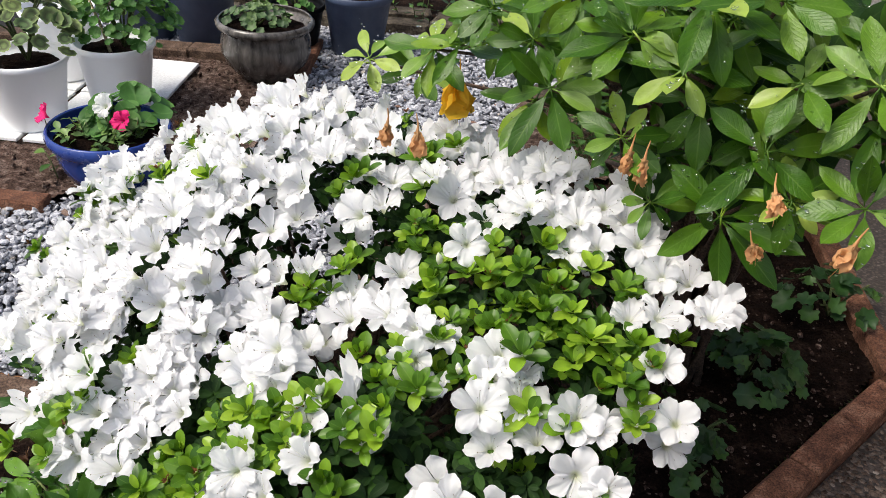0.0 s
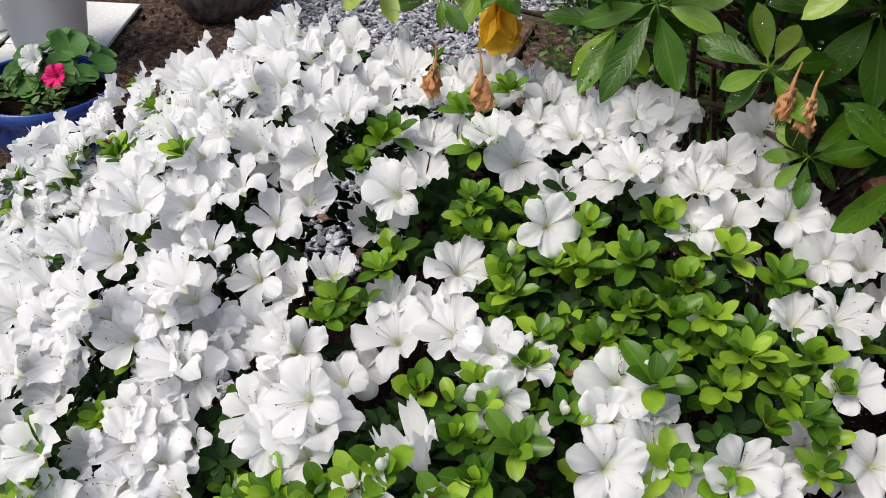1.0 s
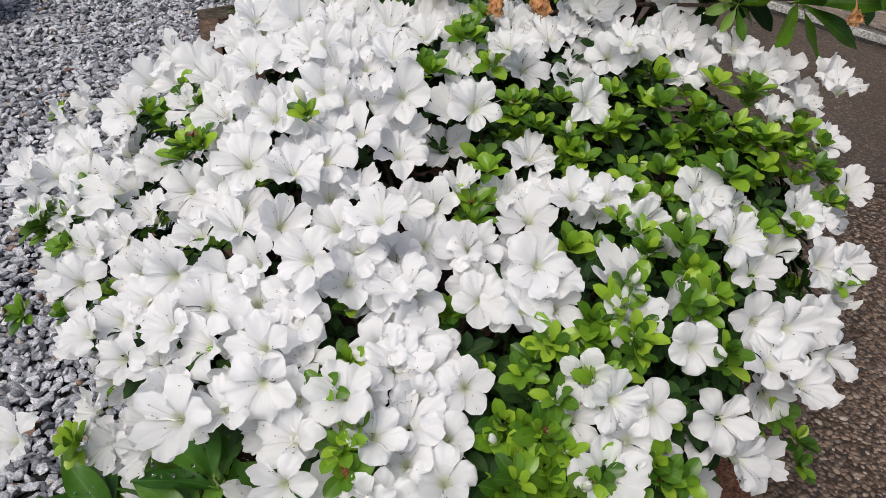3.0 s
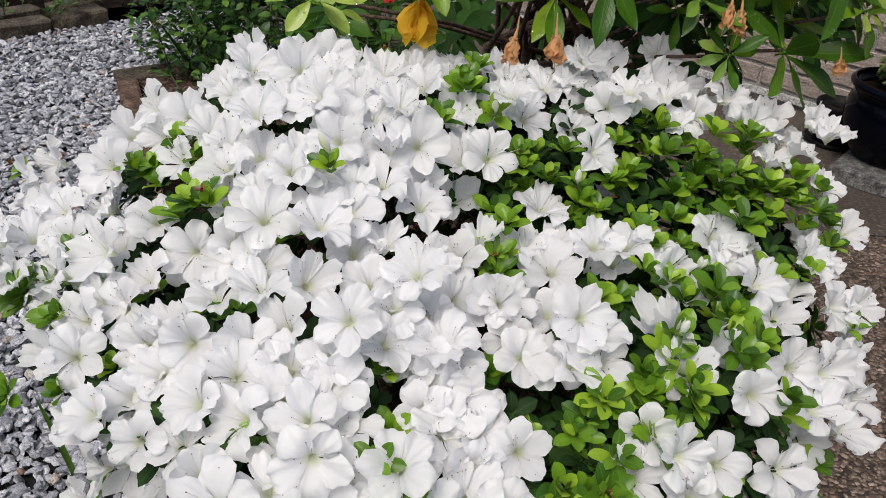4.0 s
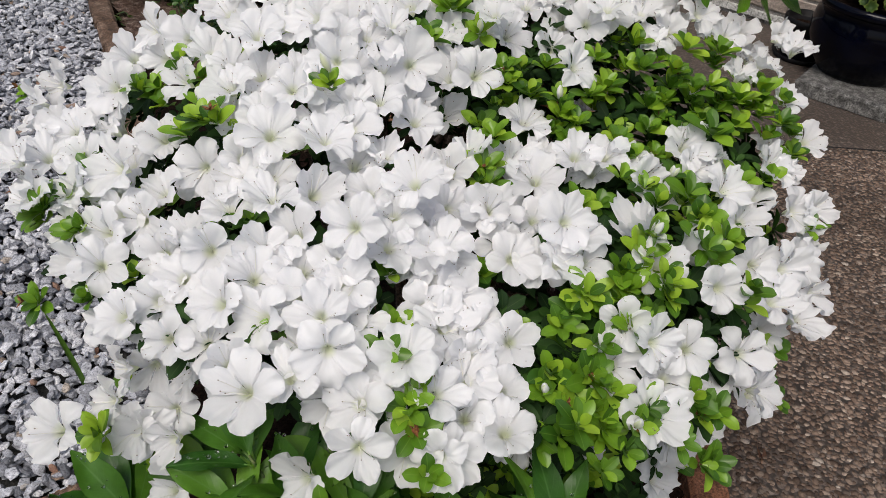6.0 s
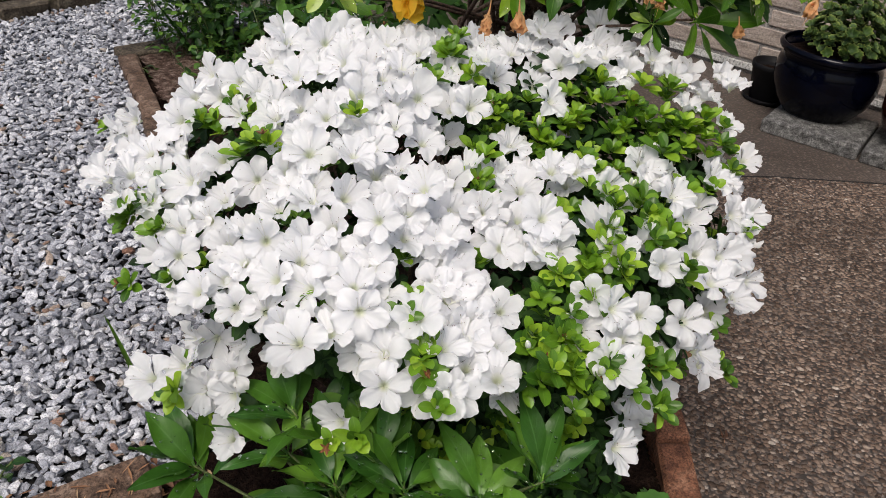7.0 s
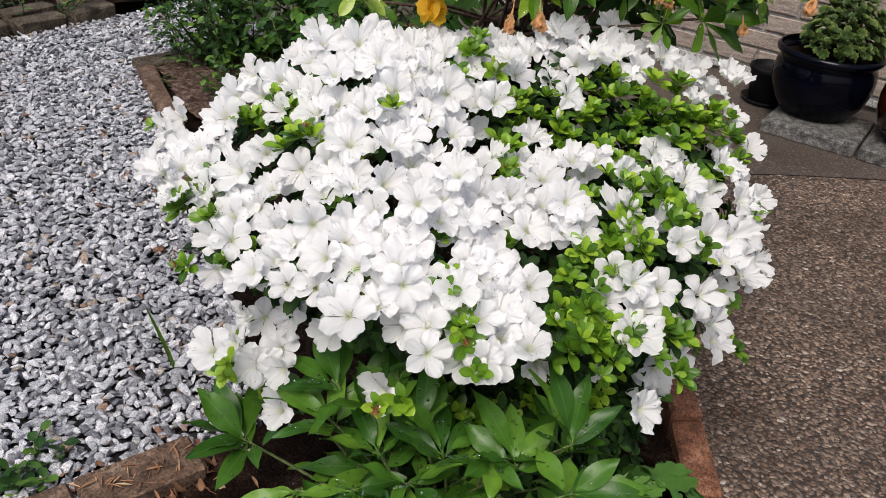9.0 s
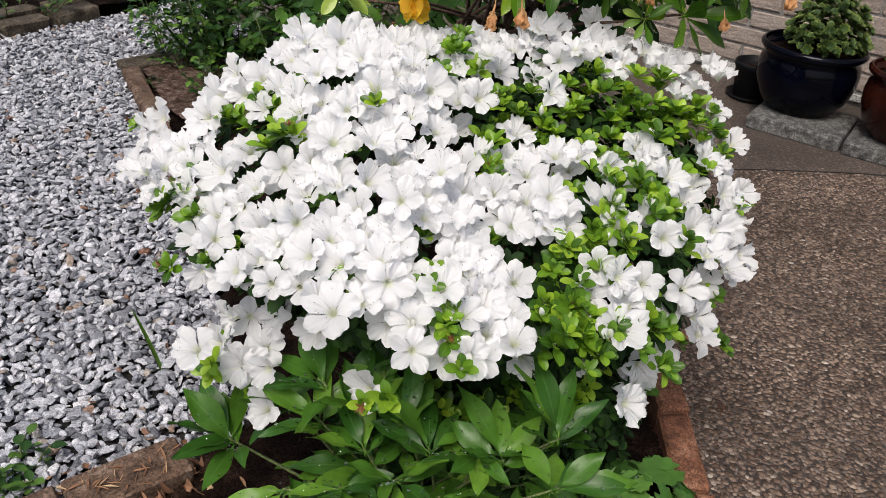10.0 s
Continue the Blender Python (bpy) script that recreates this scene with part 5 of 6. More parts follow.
def zonal_mat(name, stops):
    """Geranium leaf: heart, ring and rim of different greens."""
    mat, nt, p = nodes_of(name)
    d = nt.nodes.new("ShaderNodeVectorMath")
    d.operation = "DISTANCE"
    d.inputs[1].default_value = (0.5, 0.5, 0.0)
    nt.links.new(where(nt, "UV"), d.inputs[0])
    g = nt.nodes.new("ShaderNodeNewGeometry")
    col = ramp(nt, d.outputs["Value"], stops)
    o = nt.nodes.new("ShaderNodeObjectInfo").outputs["Random"]
    col = blend(nt, "MULTIPLY", 1.0, col, ramp(nt, o, [(0, (0.55, 0.65, 0.6)), (1, (1.15, 1.1, 0.9))]))
    col = blend(nt, "OVERLAY", 0.4, col, ramp(nt, noise_of(nt, g.outputs["Position"], 90, 3), [(0.3, (0.3,) * 3), (0.7, (0.7,) * 3)]))
    nt.links.new(col, p.inputs["Base Color"])
    p.inputs["Roughness"].default_value = 0.65
    p.inputs["Specular IOR Level"].default_value = 0.3
    return mat


M_ZONAL = zonal_mat("zonal_leaf", [(0.0, (0.16, 0.22, 0.09)), (0.16, (0.12, 0.18, 0.07)), (0.26, (0.075, 0.09, 0.045)), (0.34, (0.10, 0.135, 0.06)), (0.42, (0.18, 0.25, 0.10)), (0.5, (0.28, 0.36, 0.15))])
M_HEUCHERA = leaf_mat("low_leaf", [(0.0, (0.012, 0.040, 0.009)), (0.6, (0.026, 0.076, 0.014)), (1.0, (0.055, 0.13, 0.022))], (0.05, 0.10, 0.03), 0.42, thin=0.10, spec=0.35)
ZONAL = [round_leaf(k, 0.023 + 0.006 * (k % 3), 9, 0.06, 0.05 + 0.18 * (k % 3), M_ZONAL) for k in range(5)]
GREEN_ROUND = [round_leaf(70 + k, 0.028 + 0.005 * (k % 3), 9, 0.03, 0.12 + 0.1 * (k % 3), M_GERANIUM) for k in range(4)]
SMALL_ROUND = [round_leaf(10 + k, 0.0125 + 0.0045 * (k % 3), 8, 0.09, 0.10 + 0.22 * (k % 3), M_GERANIUM) for k in range(5)]
M_DARKGER = leaf_mat("curly_leaf", [(0.0, (0.03, 0.07, 0.02)), (0.6, (0.06, 0.12, 0.035)), (1.0, (0.12, 0.19, 0.06))], (0.12, 0.17, 0.07), 0.55, thin=0.12)
M_CURLY = zonal_mat("frilly_leaf", [(0.0, (0.028, 0.058, 0.012)), (0.2, (0.022, 0.050, 0.010)), (0.36, (0.034, 0.068, 0.013)), (0.44, (0.075, 0.12, 0.024)), (0.5, (0.19, 0.23, 0.07))])
TINY_ROUND = [round_leaf(40 + k, 0.014 + 0.003 * (k % 3), 6, 0.12, 0.3, M_DARKGER) for k in range(5)]
FRILLY = [round_leaf(60 + k, 0.0115 + 0.0035 * (k % 3), 8, 0.14, 0.25 + 0.35 * (k % 3), M_CURLY) for k in range(6)]
LOW_ROUND = [round_leaf(20 + k, 0.015 + 0.005 * (k % 3), 7, 0.12, 0.25, M_HEUCHERA) for k in range(5)]


def mound(name, label, at, radius, height, count, leaves, seed, stems=6, mat=M_STEM, flat_top=0.6):
    """A plant of round leaves on thin stalks."""
    t = thing(name, label, "plant", at)
    r = random.Random(seed)
    for k in range(stems):
        a = r.uniform(0, 6.3)
        b = Build()
        e = Vector((radius * 0.55 * math.cos(a), radius * 0.55 * math.sin(a), height * r.uniform(0.5, 0.85)))
        tube(b, [(0, 0, 0), e * 0.5 + Vector((0, 0, height * 0.12)), e], [0.004, 0.003, 0.002], 6)
        part("stem", b, mat, t)
    for k in range(count):
        a, q = r.uniform(0, 6.3), math.sqrt(r.random())
        p = Vector((radius * q * math.cos(a), radius * q * math.sin(a), height * (1 - 0.65 * q * q) * r.uniform(flat_top, 1.0)))
        n = Vector((math.cos(a) * q * 0.7 + r.uniform(-0.42, 0.42), math.sin(a) * q * 0.7 - 0.15 + r.uniform(-0.42, 0.42), 0.9)).normalized()
        m = frame_to(n, r.uniform(0, 6.3), p, r.uniform(0.75, 1.15))
        part("leaf", r.choice(leaves), None, t, m=m)
    return t


mound("low_plant", "dark green scalloped-leaf plant on the shaded soil", (0.72, 1.40, 0.015), 0.12, 0.12, 70, LOW_ROUND, 1, 4)
mound("low_plant", "small dark green scalloped-leaf plant beside the azalea", (0.59, 1.20, 0.015), 0.07, 0.08, 16, LOW_ROUND, 2, 3)
mound("low_plant", "dark green scalloped-leaf plant at the brick border", (0.98, 1.68, 0.015), 0.13, 0.12, 40, LOW_ROUND, 3, 4)
mound("low_plant", "small dark green plant under the azalea", (0.55, 1.06, 0.015), 0.05, 0.07, 10, LOW_ROUND, 4, 3)
M_STRAW = leaf_mat("lobed_leaf", [(0.0, (0.04, 0.12, 0.02)), (0.6, (0.07, 0.18, 0.03)), (1.0, (0.12, 0.26, 0.05))], (0.1, 0.2, 0.06), 0.5, thin=0.15)
STRAW = [round_leaf(30 + k, 0.026 + 0.004 * (k % 3), 11, 0.10, 0.12, M_STRAW) for k in range(4)]
mound("low_plant", "bright green lobed-leaf plant beside the brick border", (0.015, 0.475, 0.015), 0.10, 0.085, 34, STRAW, 5, 3)


HERB_LEAVES = {}


def herb(name, label, at, height, spread, stems, seed, ln=0.03, wd=0.012, mat=M_WEED, leaves=9, lean=0.5, dense=0):
    """Upright stems set with leaves; dense: further leaves that fill the plant, joined."""
    t = thing(name, label, "plant", at)
    r = random.Random(seed)
    key = (mat.name, ln, wd)
    if key not in HERB_LEAVES:
        HERB_LEAVES[key] = []
        for k in range(4):
            b = Build()
            leaf(b, Matrix.Identity(4), ln, wd, 5, 0.2, 0.05 + 0.1 * k, 0.04, 0.6, 0.7, seed * 10 + k)
            HERB_LEAVES[key].append(b.mesh("leaf", mat))
    for k in range(stems):
        a, q = r.uniform(0, 6.3), math.sqrt(r.random())
        root = Vector((spread * 0.5 * q * math.cos(a), spread * 0.5 * q * math.sin(a), 0))
        tip = root + Vector((lean * spread * math.cos(a) * q, lean * spread * math.sin(a) * q, height * r.uniform(0.6, 1.0)))
        part("stem", tube(Build(), [root, root.lerp(tip, 0.5) + Vector((r.uniform(-0.01, 0.01), 0, 0.01)), tip], [0.0022, 0.0018, 0.0012], 5), M_STEM, t)
        for i in range(leaves):
            u = (i + 1.5) / (leaves + 1)
            m = Matrix.Translation(root.lerp(tip, u)) @ Matrix.Rotation(i * 2.4 + k, 4, "Z") @ Matrix.Rotation(radians(-r.uniform(-10, 45)), 4, "Y") @ Matrix.Rotation(r.uniform(-0.4, 0.4), 4, "X") @ Matrix.Scale(r.uniform(0.7, 1.2), 4)
            part("leaf", r.choice(HERB_LEAVES[key]), None, t, m=m)
    if dense:
        b, one = Build(), Build()
        leaf(one, Matrix.Identity(4), ln * 0.9, wd, 4, 0.2, 0.15, 0.04, 0.6, 0.7, seed)
        for k in range(dense):
            a, q, u = r.uniform(0, 6.3), math.sqrt(r.random()), r.uniform(0.12, 1.0)
            w = spread * (0.5 + lean * u) * q * (1 - 0.35 * u ** 3)
            b.put(one, Matrix.Translation((w * math.cos(a), w * math.sin(a), height * u)) @ Matrix.Rotation(a + r.uniform(-1.5, 1.5), 4, "Z") @ Matrix.Rotation(radians(r.uniform(-35, 40)), 4, "Y") @ Matrix.Rotation(r.uniform(-0.6, 0.6), 4, "X") @ Matrix.Scale(r.uniform(0.6, 1.1), 4))
        tagged(part("foliage", b, mat, t), kind="stuff")
    return t


herb("perennial_plant", "bushy leafy green perennial in the far bed corner", (0.62, 2.62, 0.01), 0.42, 0.34, 18, 51, 0.045, 0.024, leaves=10, dense=700)
herb("perennial_plant", "dark green leafy perennial behind the azalea", (0.85, 2.45, 0.01), 0.50, 0.30, 14, 52, 0.075, 0.034, M_PERENNIAL, leaves=9, dense=260)
herb("perennial_plant", "low light green perennial beside the bed border", (0.42, 2.45, 0.01), 0.16, 0.17, 14, 53, 0.03, 0.018, leaves=7, dense=120)
herb("perennial_plant", "leafy green perennial in the middle of the bed", (0.58, 2.05, 0.01), 0.42, 0.28, 14, 54, 0.055, 0.024, M_PERENNIAL, leaves=9, dense=260)
herb("perennial_plant", "feathery light green perennial in the bed", (0.50, 2.85, 0.01), 0.34, 0.26, 16, 55, 0.036, 0.018, leaves=10, dense=700)
herb("perennial_plant", "tall leafy perennial at the bed's far corner", (0.66, 2.78, 0.01), 0.55, 0.36, 16, 71, 0.05, 0.026, leaves=10, dense=500)
herb("perennial_plant", "tall dark leafy perennial behind the shrub", (0.95, 2.75, 0.01), 0.62, 0.36, 16, 72, 0.075, 0.036, M_PERENNIAL, leaves=10, dense=320)
herb("perennial_plant", "leafy green perennial among the shrub's stems", (0.78, 2.2, 0.01), 0.52, 0.3, 14, 73, 0.055, 0.026, M_PERENNIAL, leaves=10, dense=260)
herb("small_weed", "small green weed sprouting from the gravel", (-0.735, 1.205, 0.0), 0.07, 0.09, 8, 56, 0.03, 0.02, leaves=6)
herb("small_weed", "pale green seedling on the bare soil", (-1.04, 1.93, 0.015), 0.09, 0.08, 4, 57, 0.05, 0.03, leaves=4)
herb("small_weed", "tiny green seedling in the far bed", (0.30, 2.66, 0.012), 0.03, 0.10, 6, 58, 0.025, 0.015, leaves=4)
herb("perennial_plant", "low green plant beyond the block edging", (0.15, 3.62, 0.03), 0.16, 0.3, 14, 59, 0.04, 0.02, leaves=6)
herb("perennial_plant", "dark green plant beyond the block edging", (0.55, 3.75, 0.03), 0.22, 0.35, 14, 60, 0.05, 0.02, M_PERENNIAL, leaves=6)
herb("perennial_plant", "green plant at the back of the yard", (-0.25, 3.62, 0.03), 0.15, 0.3, 10, 61, 0.04, 0.02, leaves=6)


def blade(name, label, at, ln, wd, bearing, lift, curl, mat, seed):
    t = thing(name, label, "plant", at)
    b = Build()
    leaf(b, Matrix.Rotation(radians(bearing), 4, "Z") @ Matrix.Rotation(radians(-lift), 4, "Y"), ln, wd, 10, 0.35, curl, 0.0, 0.35, 0.35, seed)
    part("blade", b, mat, t)


blade("iris_leaf", "single broad upright green blade in the far bed", (0.47, 2.72, 0.01), 0.26, 0.032, 140, 60, 0.05, M_WEED, 1)
blade("iris_leaf", "single short upright green blade in the far bed", (0.54, 2.60, 0.01), 0.20, 0.03, 80, 75, 0.1, M_WEED, 2)
blade("grass_blade", "single blade of grass at the gravel's edge", (-0.415, 1.30, 0.0), 0.16, 0.011, 120, 72, 0.05, M_WEED, 3)
blade("grass_blade", "thin grass blade among the peony leaves", (-0.34, 0.76, 0.0), 0.33, 0.008, 240, 80, 0.05, M_WEED, 4)
blade("grass_blade", "thin grass blade among the peony stalks", (-0.27, 0.70, 0.0), 0.30, 0.008, 280, 78, 0.05, M_WEED, 5)
for i, (x, y, z) in enumerate(((0.86, 2.40, 0.46), (0.90, 2.52, 0.44), (0.70, 2.10, 0.42))):
    t = thing("red_flower", "small red flower on a thin stem", "flower", (x, y, 0.01))
    part("stem", tube(Build(), [(0, 0, 0), (0.01, 0, z * 0.6), (0, 0, z)], [0.002, 0.0016, 0.001], 5), M_STEM, t)
    part("petals", corolla(Build(), 700 + i, 0.019, 0.9), M_RED, t, m=pose(0, 0, z, 20, 10, 0))


# ---- pots and what grows in them ----
def pot(name, label, at, outer, mat, soil, group="", rim=None):
    """outer: profile from the foot up; the inside follows 8 mm within; soil: level of the earth."""
    t = thing(name, label, "pot", at, group)
    b = Build()
    inner = [(max(r - 0.009, 0.01), z) for r, z in reversed(outer) if z > soil - 0.03]
    lathe(b, [(0.001, 0.0)] + outer + [(outer[-1][0] - 0.004, outer[-1][1] + 0.003)] + inner + [(0.001, soil - 0.025)], 56)
    part("body", b, mat, t)
    rs_ = [r for r, z in outer if z <= soil + 0.012][-1] - 0.0085
    b = Build()
    lathe(b, [(rs_, soil - 0.004), (rs_ * 0.8, soil + 0.004), (rs_ * 0.45, soil + 0.008), (rs_ * 0.2, soil + 0.003), (0.001, soil + 0.006)], 40)
    rr = random.Random(len(label))
    b.v = [(x, y, z + rr.uniform(-0.003, 0.003)) for x, y, z in b.v]
    part("soil", b, M_SOIL, t)
    return t


TILE_Z = 0.034
white_profile = [(0.085, 0.0), (0.092, 0.008), (0.118, 0.19), (0.124, 0.195), (0.128, 0.202), (0.128, 0.214)]
pot("white_pot", "round white plastic plant pot on white tiles", (-1.28, 2.238, TILE_Z), white_profile, M_WHITEPOT, 0.185, "white pots")
pot("white_pot", "round white plastic plant pot behind the blue bowl", (-1.085, 2.425, TILE_Z), [(r * 0.98, z * 1.0) for r, z in white_profile], M_WHITEPOT, 0.185, "white pots")
pot("white_pot", "white plastic pot half hidden behind the others", (-1.36, 2.62, TILE_Z), [(r * 0.95, z * 1.1) for r, z in white_profile], M_WHITEPOT, 0.20, "white pots")
pot("white_pot", "white plastic pot at the tiles' edge", (-1.585, 2.33, TILE_Z), white_profile, M_WHITEPOT, 0.185, "white pots")
pot("blue_bowl", "glossy cobalt blue glazed bowl planter on bare soil", (-0.925, 1.988, 0.012), [(r * 0.96, z) for r, z in ((0.10, 0.0), (0.112, 0.01), (0.138, 0.05), (0.150, 0.085), (0.152, 0.105), (0.160, 0.118), (0.171, 0.130), (0.175, 0.145), (0.170, 0.158))], M_BLUEPOT, 0.125)
pot("brown_pot", "squat dark brown glazed pot on bare soil", (-0.715, 2.83, 0.02), [(0.095, 0.0), (0.105, 0.012), (0.142, 0.055), (0.160, 0.10), (0.158, 0.14), (0.150, 0.165), (0.155, 0.178), (0.172, 0.188), (0.174, 0.20), (0.166, 0.208)], M_GREYPOT, 0.175)
bucket = [(0.088, 0.0), (0.095, 0.008), (0.128, 0.22), (0.135, 0.226), (0.138, 0.232), (0.138, 0.250)]
pot("dark_pot", "tapered dark blue plastic plant pot on gravel", (-1.04, 3.115, 0.004), bucket, M_DARKBLUE, 0.215, "dark pots")
pot("dark_pot", "tapered dark blue plastic plant pot with bare soil", (-0.445, 3.17, 0.004), bucket, M_DARKBLUE, 0.215, "dark pots")
pot("dark_pot", "dark blue plastic pot in the back row", (-1.27, 3.14, 0.004), bucket, M_DARKBLUE, 0.215, "dark pots")
pot("dark_pot", "small black plastic pot behind the brown pot", (-0.68, 3.15, 0.004), [(r * 0.8, z * 0.75) for r, z in bucket], M_BLACKPLASTIC, 0.16, "dark pots")
big = [(r * 0.86, z * 0.93) for r, z in ((0.13, 0.0), (0.142, 0.012), (0.182, 0.06), (0.203, 0.12), (0.205, 0.165), (0.198, 0.20), (0.192, 0.215), (0.200, 0.228), (0.212, 0.236), (0.214, 0.248), (0.206, 0.256))]
pot("black_pot", "large round glossy black glazed pot on a paver", (2.075, 1.255, 0.05), big, M_BLACKPOT, 0.205)
pot("red_brown_pot", "large round glossy red-brown glazed pot on a paver", (2.112, 0.885, 0.05), [(r * 0.95, z) for r, z in big], M_REDPOT, 0.205)
sp = pot("small_black_pot", "small black plastic pot in a saucer beside the wall", (2.145, 1.478, 0.0), [(0.06, 0.012), (0.063, 0.016), (0.078, 0.125), (0.083, 0.128), (0.083, 0.145)], M_BLACKPLASTIC, 0.115)
part("saucer", lathe(Build(), [(0.001, 0.0), (0.078, 0.0), (0.092, 0.022), (0.089, 0.022), (0.076, 0.006), (0.001, 0.006)], 40), M_BLACKPLASTIC, sp)

mound("geranium", "grey-green zonal geranium in a white pot", (-1.28, 2.26, TILE_Z + 0.185), 0.165, 0.29, 70, ZONAL, 11, 9, M_STEM, 0.45)
g2 = mound("geranium", "leafy green geranium leaning in a white pot", (-1.06, 2.445, TILE_Z + 0.185), 0.17, 0.31, 260, SMALL_ROUND, 12, 12, M_STEM, 0.42)
b = Build()
tube(b, [(-0.02, -0.06, 0.0), (-0.05, -0.03, 0.06), (-0.10, 0.0, 0.16), (-0.14, 0.02, 0.22)], [0.006, 0.005, 0.004, 0.003], 7)
part("woody_stem", b, rough_solid("pale_stem", [(0.3, (0.30, 0.24, 0.14)), (0.7, (0.42, 0.36, 0.22))], 30, 200), g2)
mound("geranium", "geranium leaves rising behind the blue bowl", (-0.90, 2.062, 0.135), 0.11, 0.125, 34, GREEN_ROUND, 13, 6, M_STEM, 0.75)
herb("bedding_plant", "small green bedding plant in the blue bowl", (-0.93, 1.962, 0.13), 0.085, 0.19, 30, 14, 0.030, 0.017, M_BEDDING, 7, 0.12)
mound("geranium", "dense curly green geranium in the black pot", (2.112, 1.235, 0.255), 0.135, 0.25, 430, FRILLY, 15, 9, M_STEM, 0.25)
mound("geranium", "few green leaves in the red-brown pot", (2.112, 0.885, 0.25), 0.13, 0.10, 30, SMALL_ROUND, 16, 4)
mound("succulent", "low grey-green plant in the brown pot", (-0.745, 2.84, 0.195), 0.12, 0.08, 80, TINY_ROUND, 17, 5)
herb("dry_plant", "thin dry stems in the dark blue pot", (-0.445, 3.17, 0.22), 0.14, 0.2, 10, 62, 0.03, 0.008, M_LITTER, 5)
mound("geranium", "green leaves in the back row pot", (-0.68, 3.15, 0.17), 0.11, 0.10, 30, SMALL_ROUND, 18, 4)


def small_bloom(name, label, at, size, mat, tilt, bearing, seed):
    t = thing(name, label, "flower", at)
    part("petals", corolla(Build(), seed, 0.030 * size, 0.95, 0.72), mat, t, m=pose(0, 0, 0, tilt, 0, bearing) @ Matrix.Translation((0, 0, -0.02)))
    part("stem", tube(Build(), [(0, 0, -0.06), (0.003, 0, -0.03), (0, 0, -0.005)], [0.0015, 0.0015, 0.0015], 5), M_STEM, t)


small_bloom("petunia", "bright pink petunia over the blue bowl's rim", (-1.085, 1.955, 0.20), 1.1, M_PINK, 50, -60, 801)
small_bloom("petunia", "bright pink petunia in the blue bowl", (-0.862, 1.94, 0.215), 1.05, M_PINK, 60, -10, 811)
small_bloom("petunia", "white petunia in the blue bowl", (-0.92, 1.975, 0.235), 1.25, M_PETAL, 55, -20, 821)
small_bloom("geranium_flower", "small pink geranium flower above the black pot", (2.10, 1.22, 0.49), 0.8, M_PINK, 60, 70, 831)

# white tiles under the pots
for i, (x, y, w, l) in enumerate(((-1.115, 2.67, 0.29, 0.34), (-1.42, 2.67, 0.29, 0.34), (-1.115, 2.303, 0.29, 0.375), (-1.42, 2.303, 0.29, 0.375), (-1.72, 2.303, 0.29, 0.375), (-1.72, 2.67, 0.29, 0.34))):
    t = thing("white_tile", "plain white ceramic tile lying on the soil", "tile", (x, y, 0.022), "white tiles")
    part("slab", brick(Build(), w, l, 0.012, 0.002, 0.0006, 500 + i), M_TILE, t, smooth=False, m=pose(0, 0, 0, rng.uniform(-0.4, 0.4), rng.uniform(-0.4, 0.4), rng.uniform(-1, 1)))

# pavers by the wall
for i in range(4):
    u = 0.1635 + i * 0.331
    t = thing("paver", "rough grey concrete paver beside the path", "paver", (1.838 + 0.21 * u + 0.977 * 0.15, 1.325 - 0.977 * u + 0.21 * 0.15, 0.0), "pavers")
    t.rotation_euler = (0, 0, radians(-77.9 + (0.8 if i % 2 else -0.6)))
    part("slab", brick(Build(), 0.324, 0.30, 0.05, 0.006, 0.002, 520 + i), M_PAVER, t, smooth=False)

# seam across the path
b = Build()
flat(b, [(1.298, 1.2565), (1.299, 1.259), (1.552, 1.094), (1.808, 0.887), (2.3, 0.42), (2.298, 0.417), (1.8065, 0.8845), (1.5515, 1.0912)], -0.002, 0.0036)
tagged(part("path_joint", b, M_GAPSHADE_JOINT, smooth=False), "dark sunken joint across the path", "joint", kind="structure")

# dead leaves
rd = random.Random(61)
dead = [big_leaf_mesh("dead_leaf", M_LITTER, 330 + k, 0.030 + 0.01 * (k % 3), 0.020 + 0.005 * (k % 3), 0.05 + 0.15 * (k % 3), 0.5, 0.45, 0.9, 0.8, 12) for k in range(5)]
for i in range(32):
    if i < 12:
        x, y = rd.gauss(-0.55, 0.07), rd.gauss(1.00, 0.04)
    elif i < 20:
        x, y = rd.gauss(-0.62, 0.05), rd.gauss(0.98, 0.04)
    elif i < 26:
        u = rd.uniform(0.2, 1)
        x, y = 0.14 + 0.9 * u + 0.04, 0.40 + 0.93 * u - rd.uniform(0.0, 0.08)
    else:
        x, y = rd.uniform(0.4, 0.95), rd.uniform(1.25, 2.4)
    t = thing("dead_leaf", "curled brown dead leaf on the ground", "dead leaf", (x, y, 0.022 if i < 20 or i > 25 else 0.004), "dead leaves")
    t.rotation_euler = (rd.uniform(-0.5, 0.5), rd.uniform(-0.5, 0.3), rd.uniform(0, 6.3))
    part("blade", rd.choice(dead), None, t, m=Matrix.Diagonal((rd.uniform(0.6, 1.2), rd.uniform(0.4, 0.9), rd.uniform(0.8, 1.6), 1)))
M_CRUMB = rough_solid("crumbs", [(0.3, (0.014, 0.009, 0.007)), (0.5, (0.06, 0.036, 0.028)), (0.68, (0.22, 0.17, 0.14))], 70, 220, 0.95, 0.6, 0.004, spec=0.1)
b = Build()
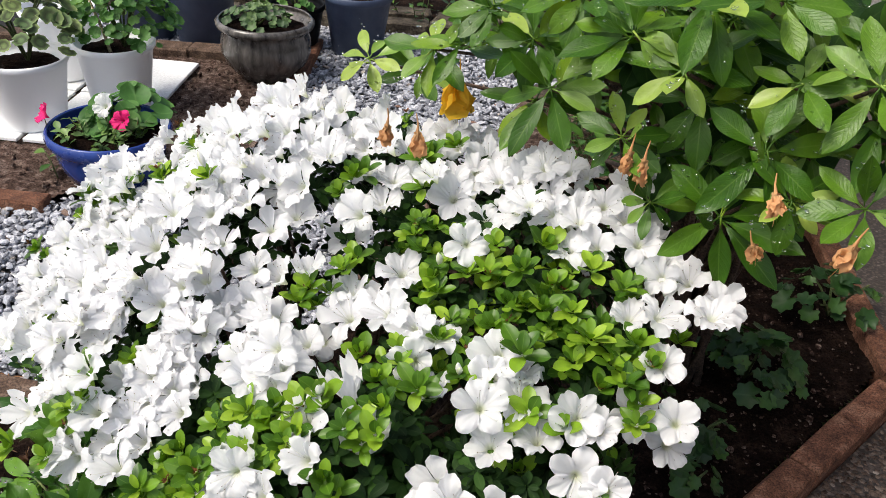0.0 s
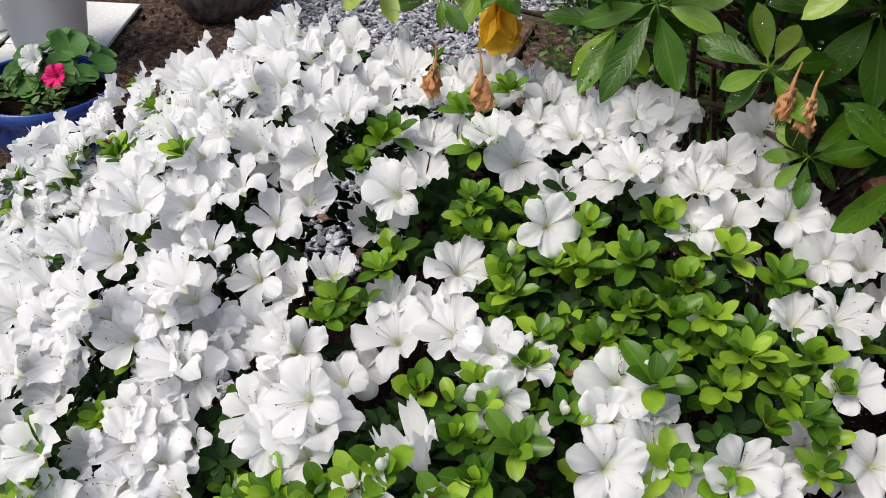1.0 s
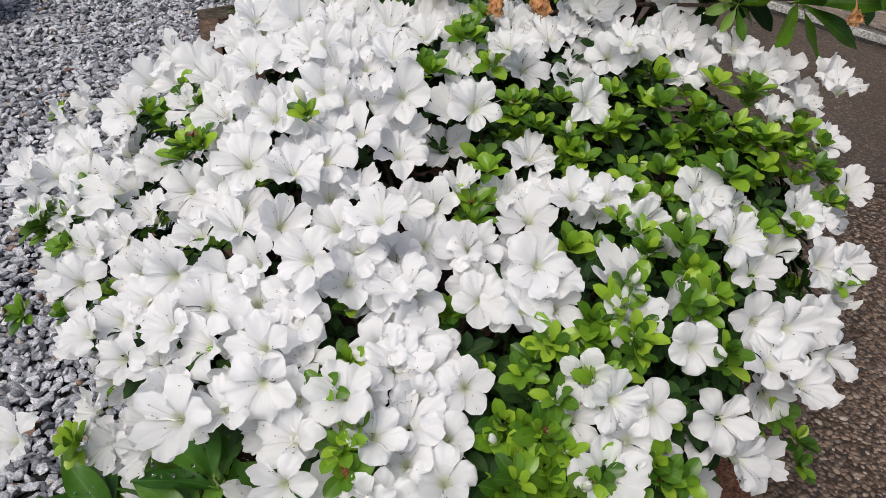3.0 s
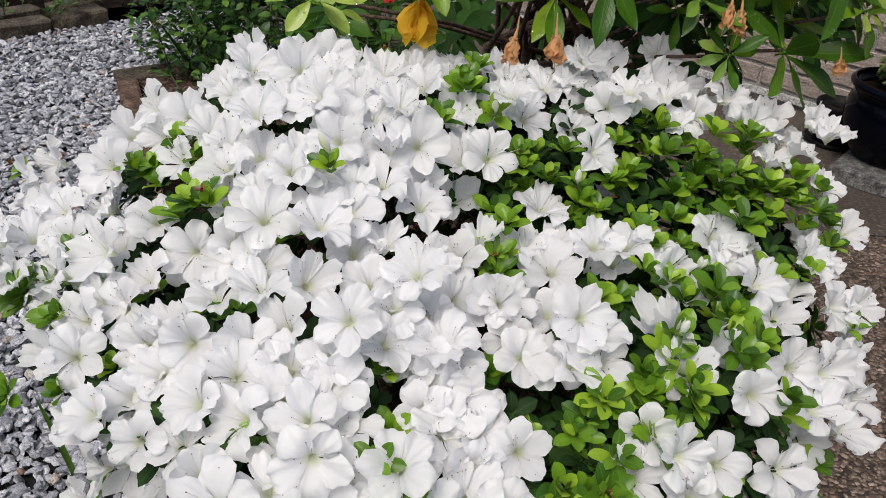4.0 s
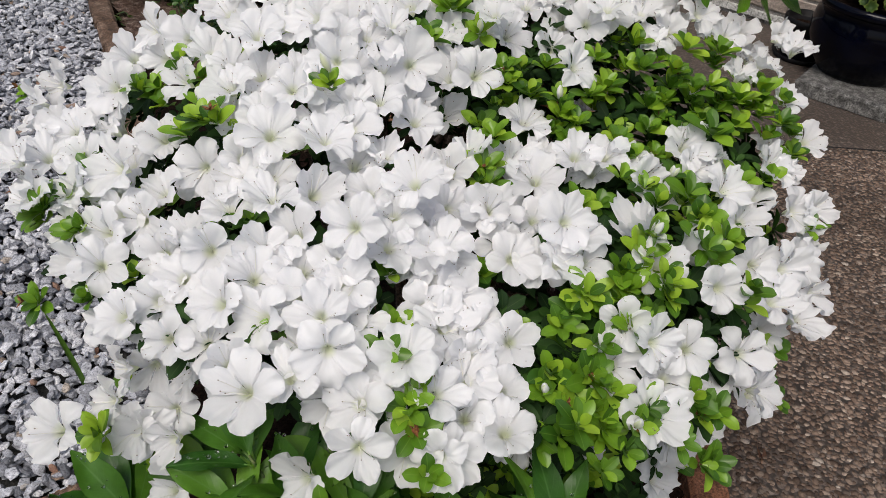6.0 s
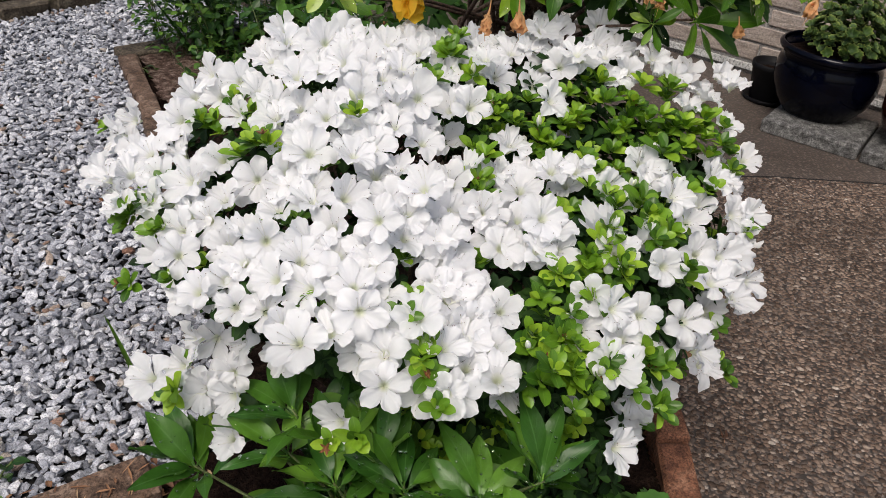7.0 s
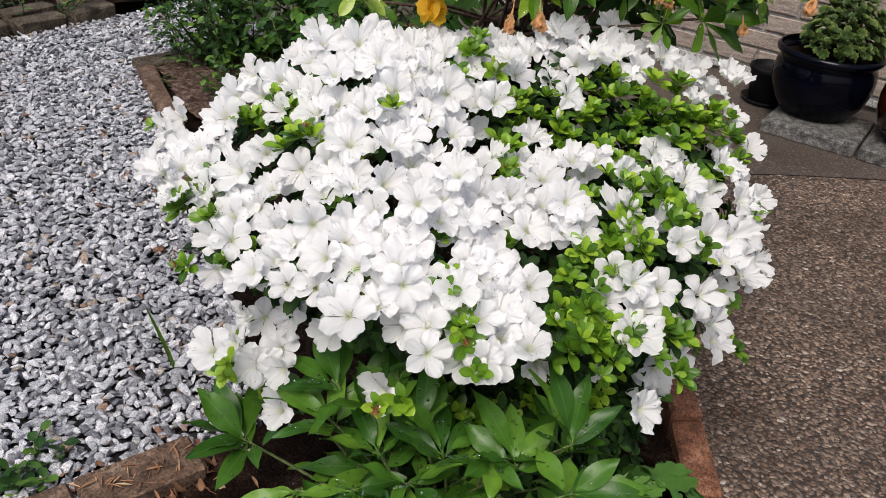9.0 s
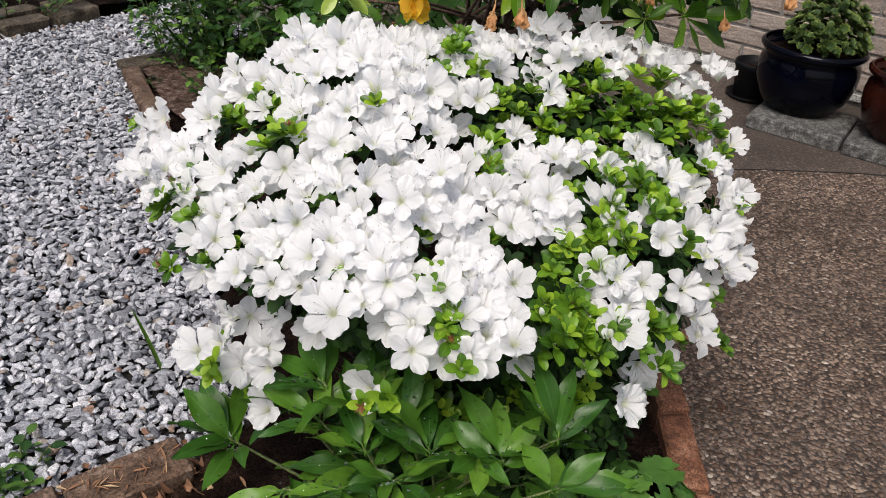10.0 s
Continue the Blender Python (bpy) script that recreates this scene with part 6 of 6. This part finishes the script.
for i in range(1500):
    x, y = rd.uniform(0.35, 1.0), rd.uniform(0.75, 2.9)
    if not inside(x, y, BED) or rd.random() < 0.55:
        x, y = rd.uniform(-1.6, -0.7), rd.uniform(1.85, 3.0)
    vs, fs = stone_shapes[i % 14]
    s = rd.choice((0.003, 0.0045, 0.006, 0.010)) * rd.uniform(0.7, 1.1)
    b.add([tuple(Vector(v) * s + Vector((x, y, 0.022))) for v in vs], fs)
for i in range(1100):
    x = rd.uniform(0.30, 1.0)
    y = rd.uniform(0.45, 1.9)
    if inside(x, y, BED):
        vs, fs = stone_shapes[i % 14]
        s, a = rd.uniform(0.0014, 0.0042), rd.uniform(0, 6.3)
        q = Matrix.Translation((x, y, 0.020 + rd.uniform(0, 0.006))) @ Matrix.Rotation(a, 4, "Z") @ Matrix.Diagonal((s * rd.uniform(1, 2.6), s, s * 0.6, 1))
        b.add([tuple(q @ Vector(v)) for v in vs], fs)
tagged(part("bark_crumbs", b, M_CRUMB, smooth=False), "crumbs of bark and small stones on the soil", "mulch", kind="stuff")

# dry straw and petals on the border's end
b = Build()
for i in range(38):
    x, y = rd.gauss(-0.61, 0.045), rd.gauss(1.065, 0.03)
    a, ln = rd.uniform(0, 6.3), rd.uniform(0.012, 0.035)
    leaf(b, Matrix.Translation((x, y, 0.046 + rd.uniform(0, 0.006))) @ Matrix.Rotation(a, 4, "Z") @ Matrix.Rotation(rd.uniform(-0.25, 0.1), 4, "Y"), ln, rd.uniform(0.0015, 0.005), 4, 0.4, rd.uniform(-0.1, 0.2), 0.1, 0.6, 0.6, i)
for i in range(90):
    x = rd.uniform(-0.95, -0.42)
    y, z = (1.115 - (x + 0.95) * 0.09 + abs(rd.gauss(0, 0.03)), 0.022) if i % 3 else (rd.uniform(0.96, 1.02), 0.022)
    if y < 1.03 and x < -0.52:
        continue
    leaf(b, Matrix.Translation((x, y, z + rd.uniform(0, 0.006))) @ Matrix.Rotation(rd.uniform(0, 6.3), 4, "Z") @ Matrix.Rotation(rd.uniform(-0.4, 0.2), 4, "Y"), rd.uniform(0.010, 0.026), rd.uniform(0.005, 0.012), 4, 0.5, rd.uniform(-0.2, 0.4), 0.2, 0.6, 0.7, 200 + i)
M_STRAWDRY = leaf_mat("dry_straw", [(0.0, (0.12, 0.05, 0.025)), (0.6, (0.26, 0.13, 0.065)), (1.0, (0.48, 0.34, 0.20))], (0.4, 0.3, 0.18), 0.8, thin=0.1)
tagged(part("dry_litter", b, M_STRAWDRY), "dry brown straw and flakes lying on and beside the brick border", "litter", kind="stuff")

# rain drops on the large leaves
mat, nt, p = nodes_of("water_drop")
p.inputs["Base Color"].default_value = (1, 1, 1, 1)
p.inputs["Roughness"].default_value = 0.02
p.inputs["IOR"].default_value = 1.33
p.inputs["Transmission Weight"].default_value = 1.0
bm = bmesh.new()
bmesh.ops.create_icosphere(bm, subdivisions=2, radius=1.0)
drop_v, drop_f = [v.co.copy() for v in bm.verts], [tuple(v.index for v in f.verts) for f in bm.faces]
bm.free()
b = Build()
rq = random.Random(91)
for m in leaf_spots:
    if rq.random() < 0.75:
        for _ in range(rq.randint(4, 12)):
            u, v = rq.uniform(0.15, 0.85), rq.uniform(-0.7, 0.7)
            w = 0.017 * math.sin(math.pi * u) ** 0.8
            q = m @ Vector((0.085 * u, w * v, 0.17 * abs(v) * w - 0.06 * 0.085 * u * u + 0.0008))
            s = rq.uniform(0.0007, 0.0024)
            b.add([tuple(q + Vector((d.x * s, d.y * s, d.z * s * 0.6))) for d in drop_v], drop_f)
tagged(part("rain_drops", b, mat), "clear rain drops on the large leaves", "water drops", kind="stuff")

# ---- bricks of the house wall ----
for m in WALL_PIECES:
    part("brick", rw.choice(wall_bricks), None, wall, m=m)
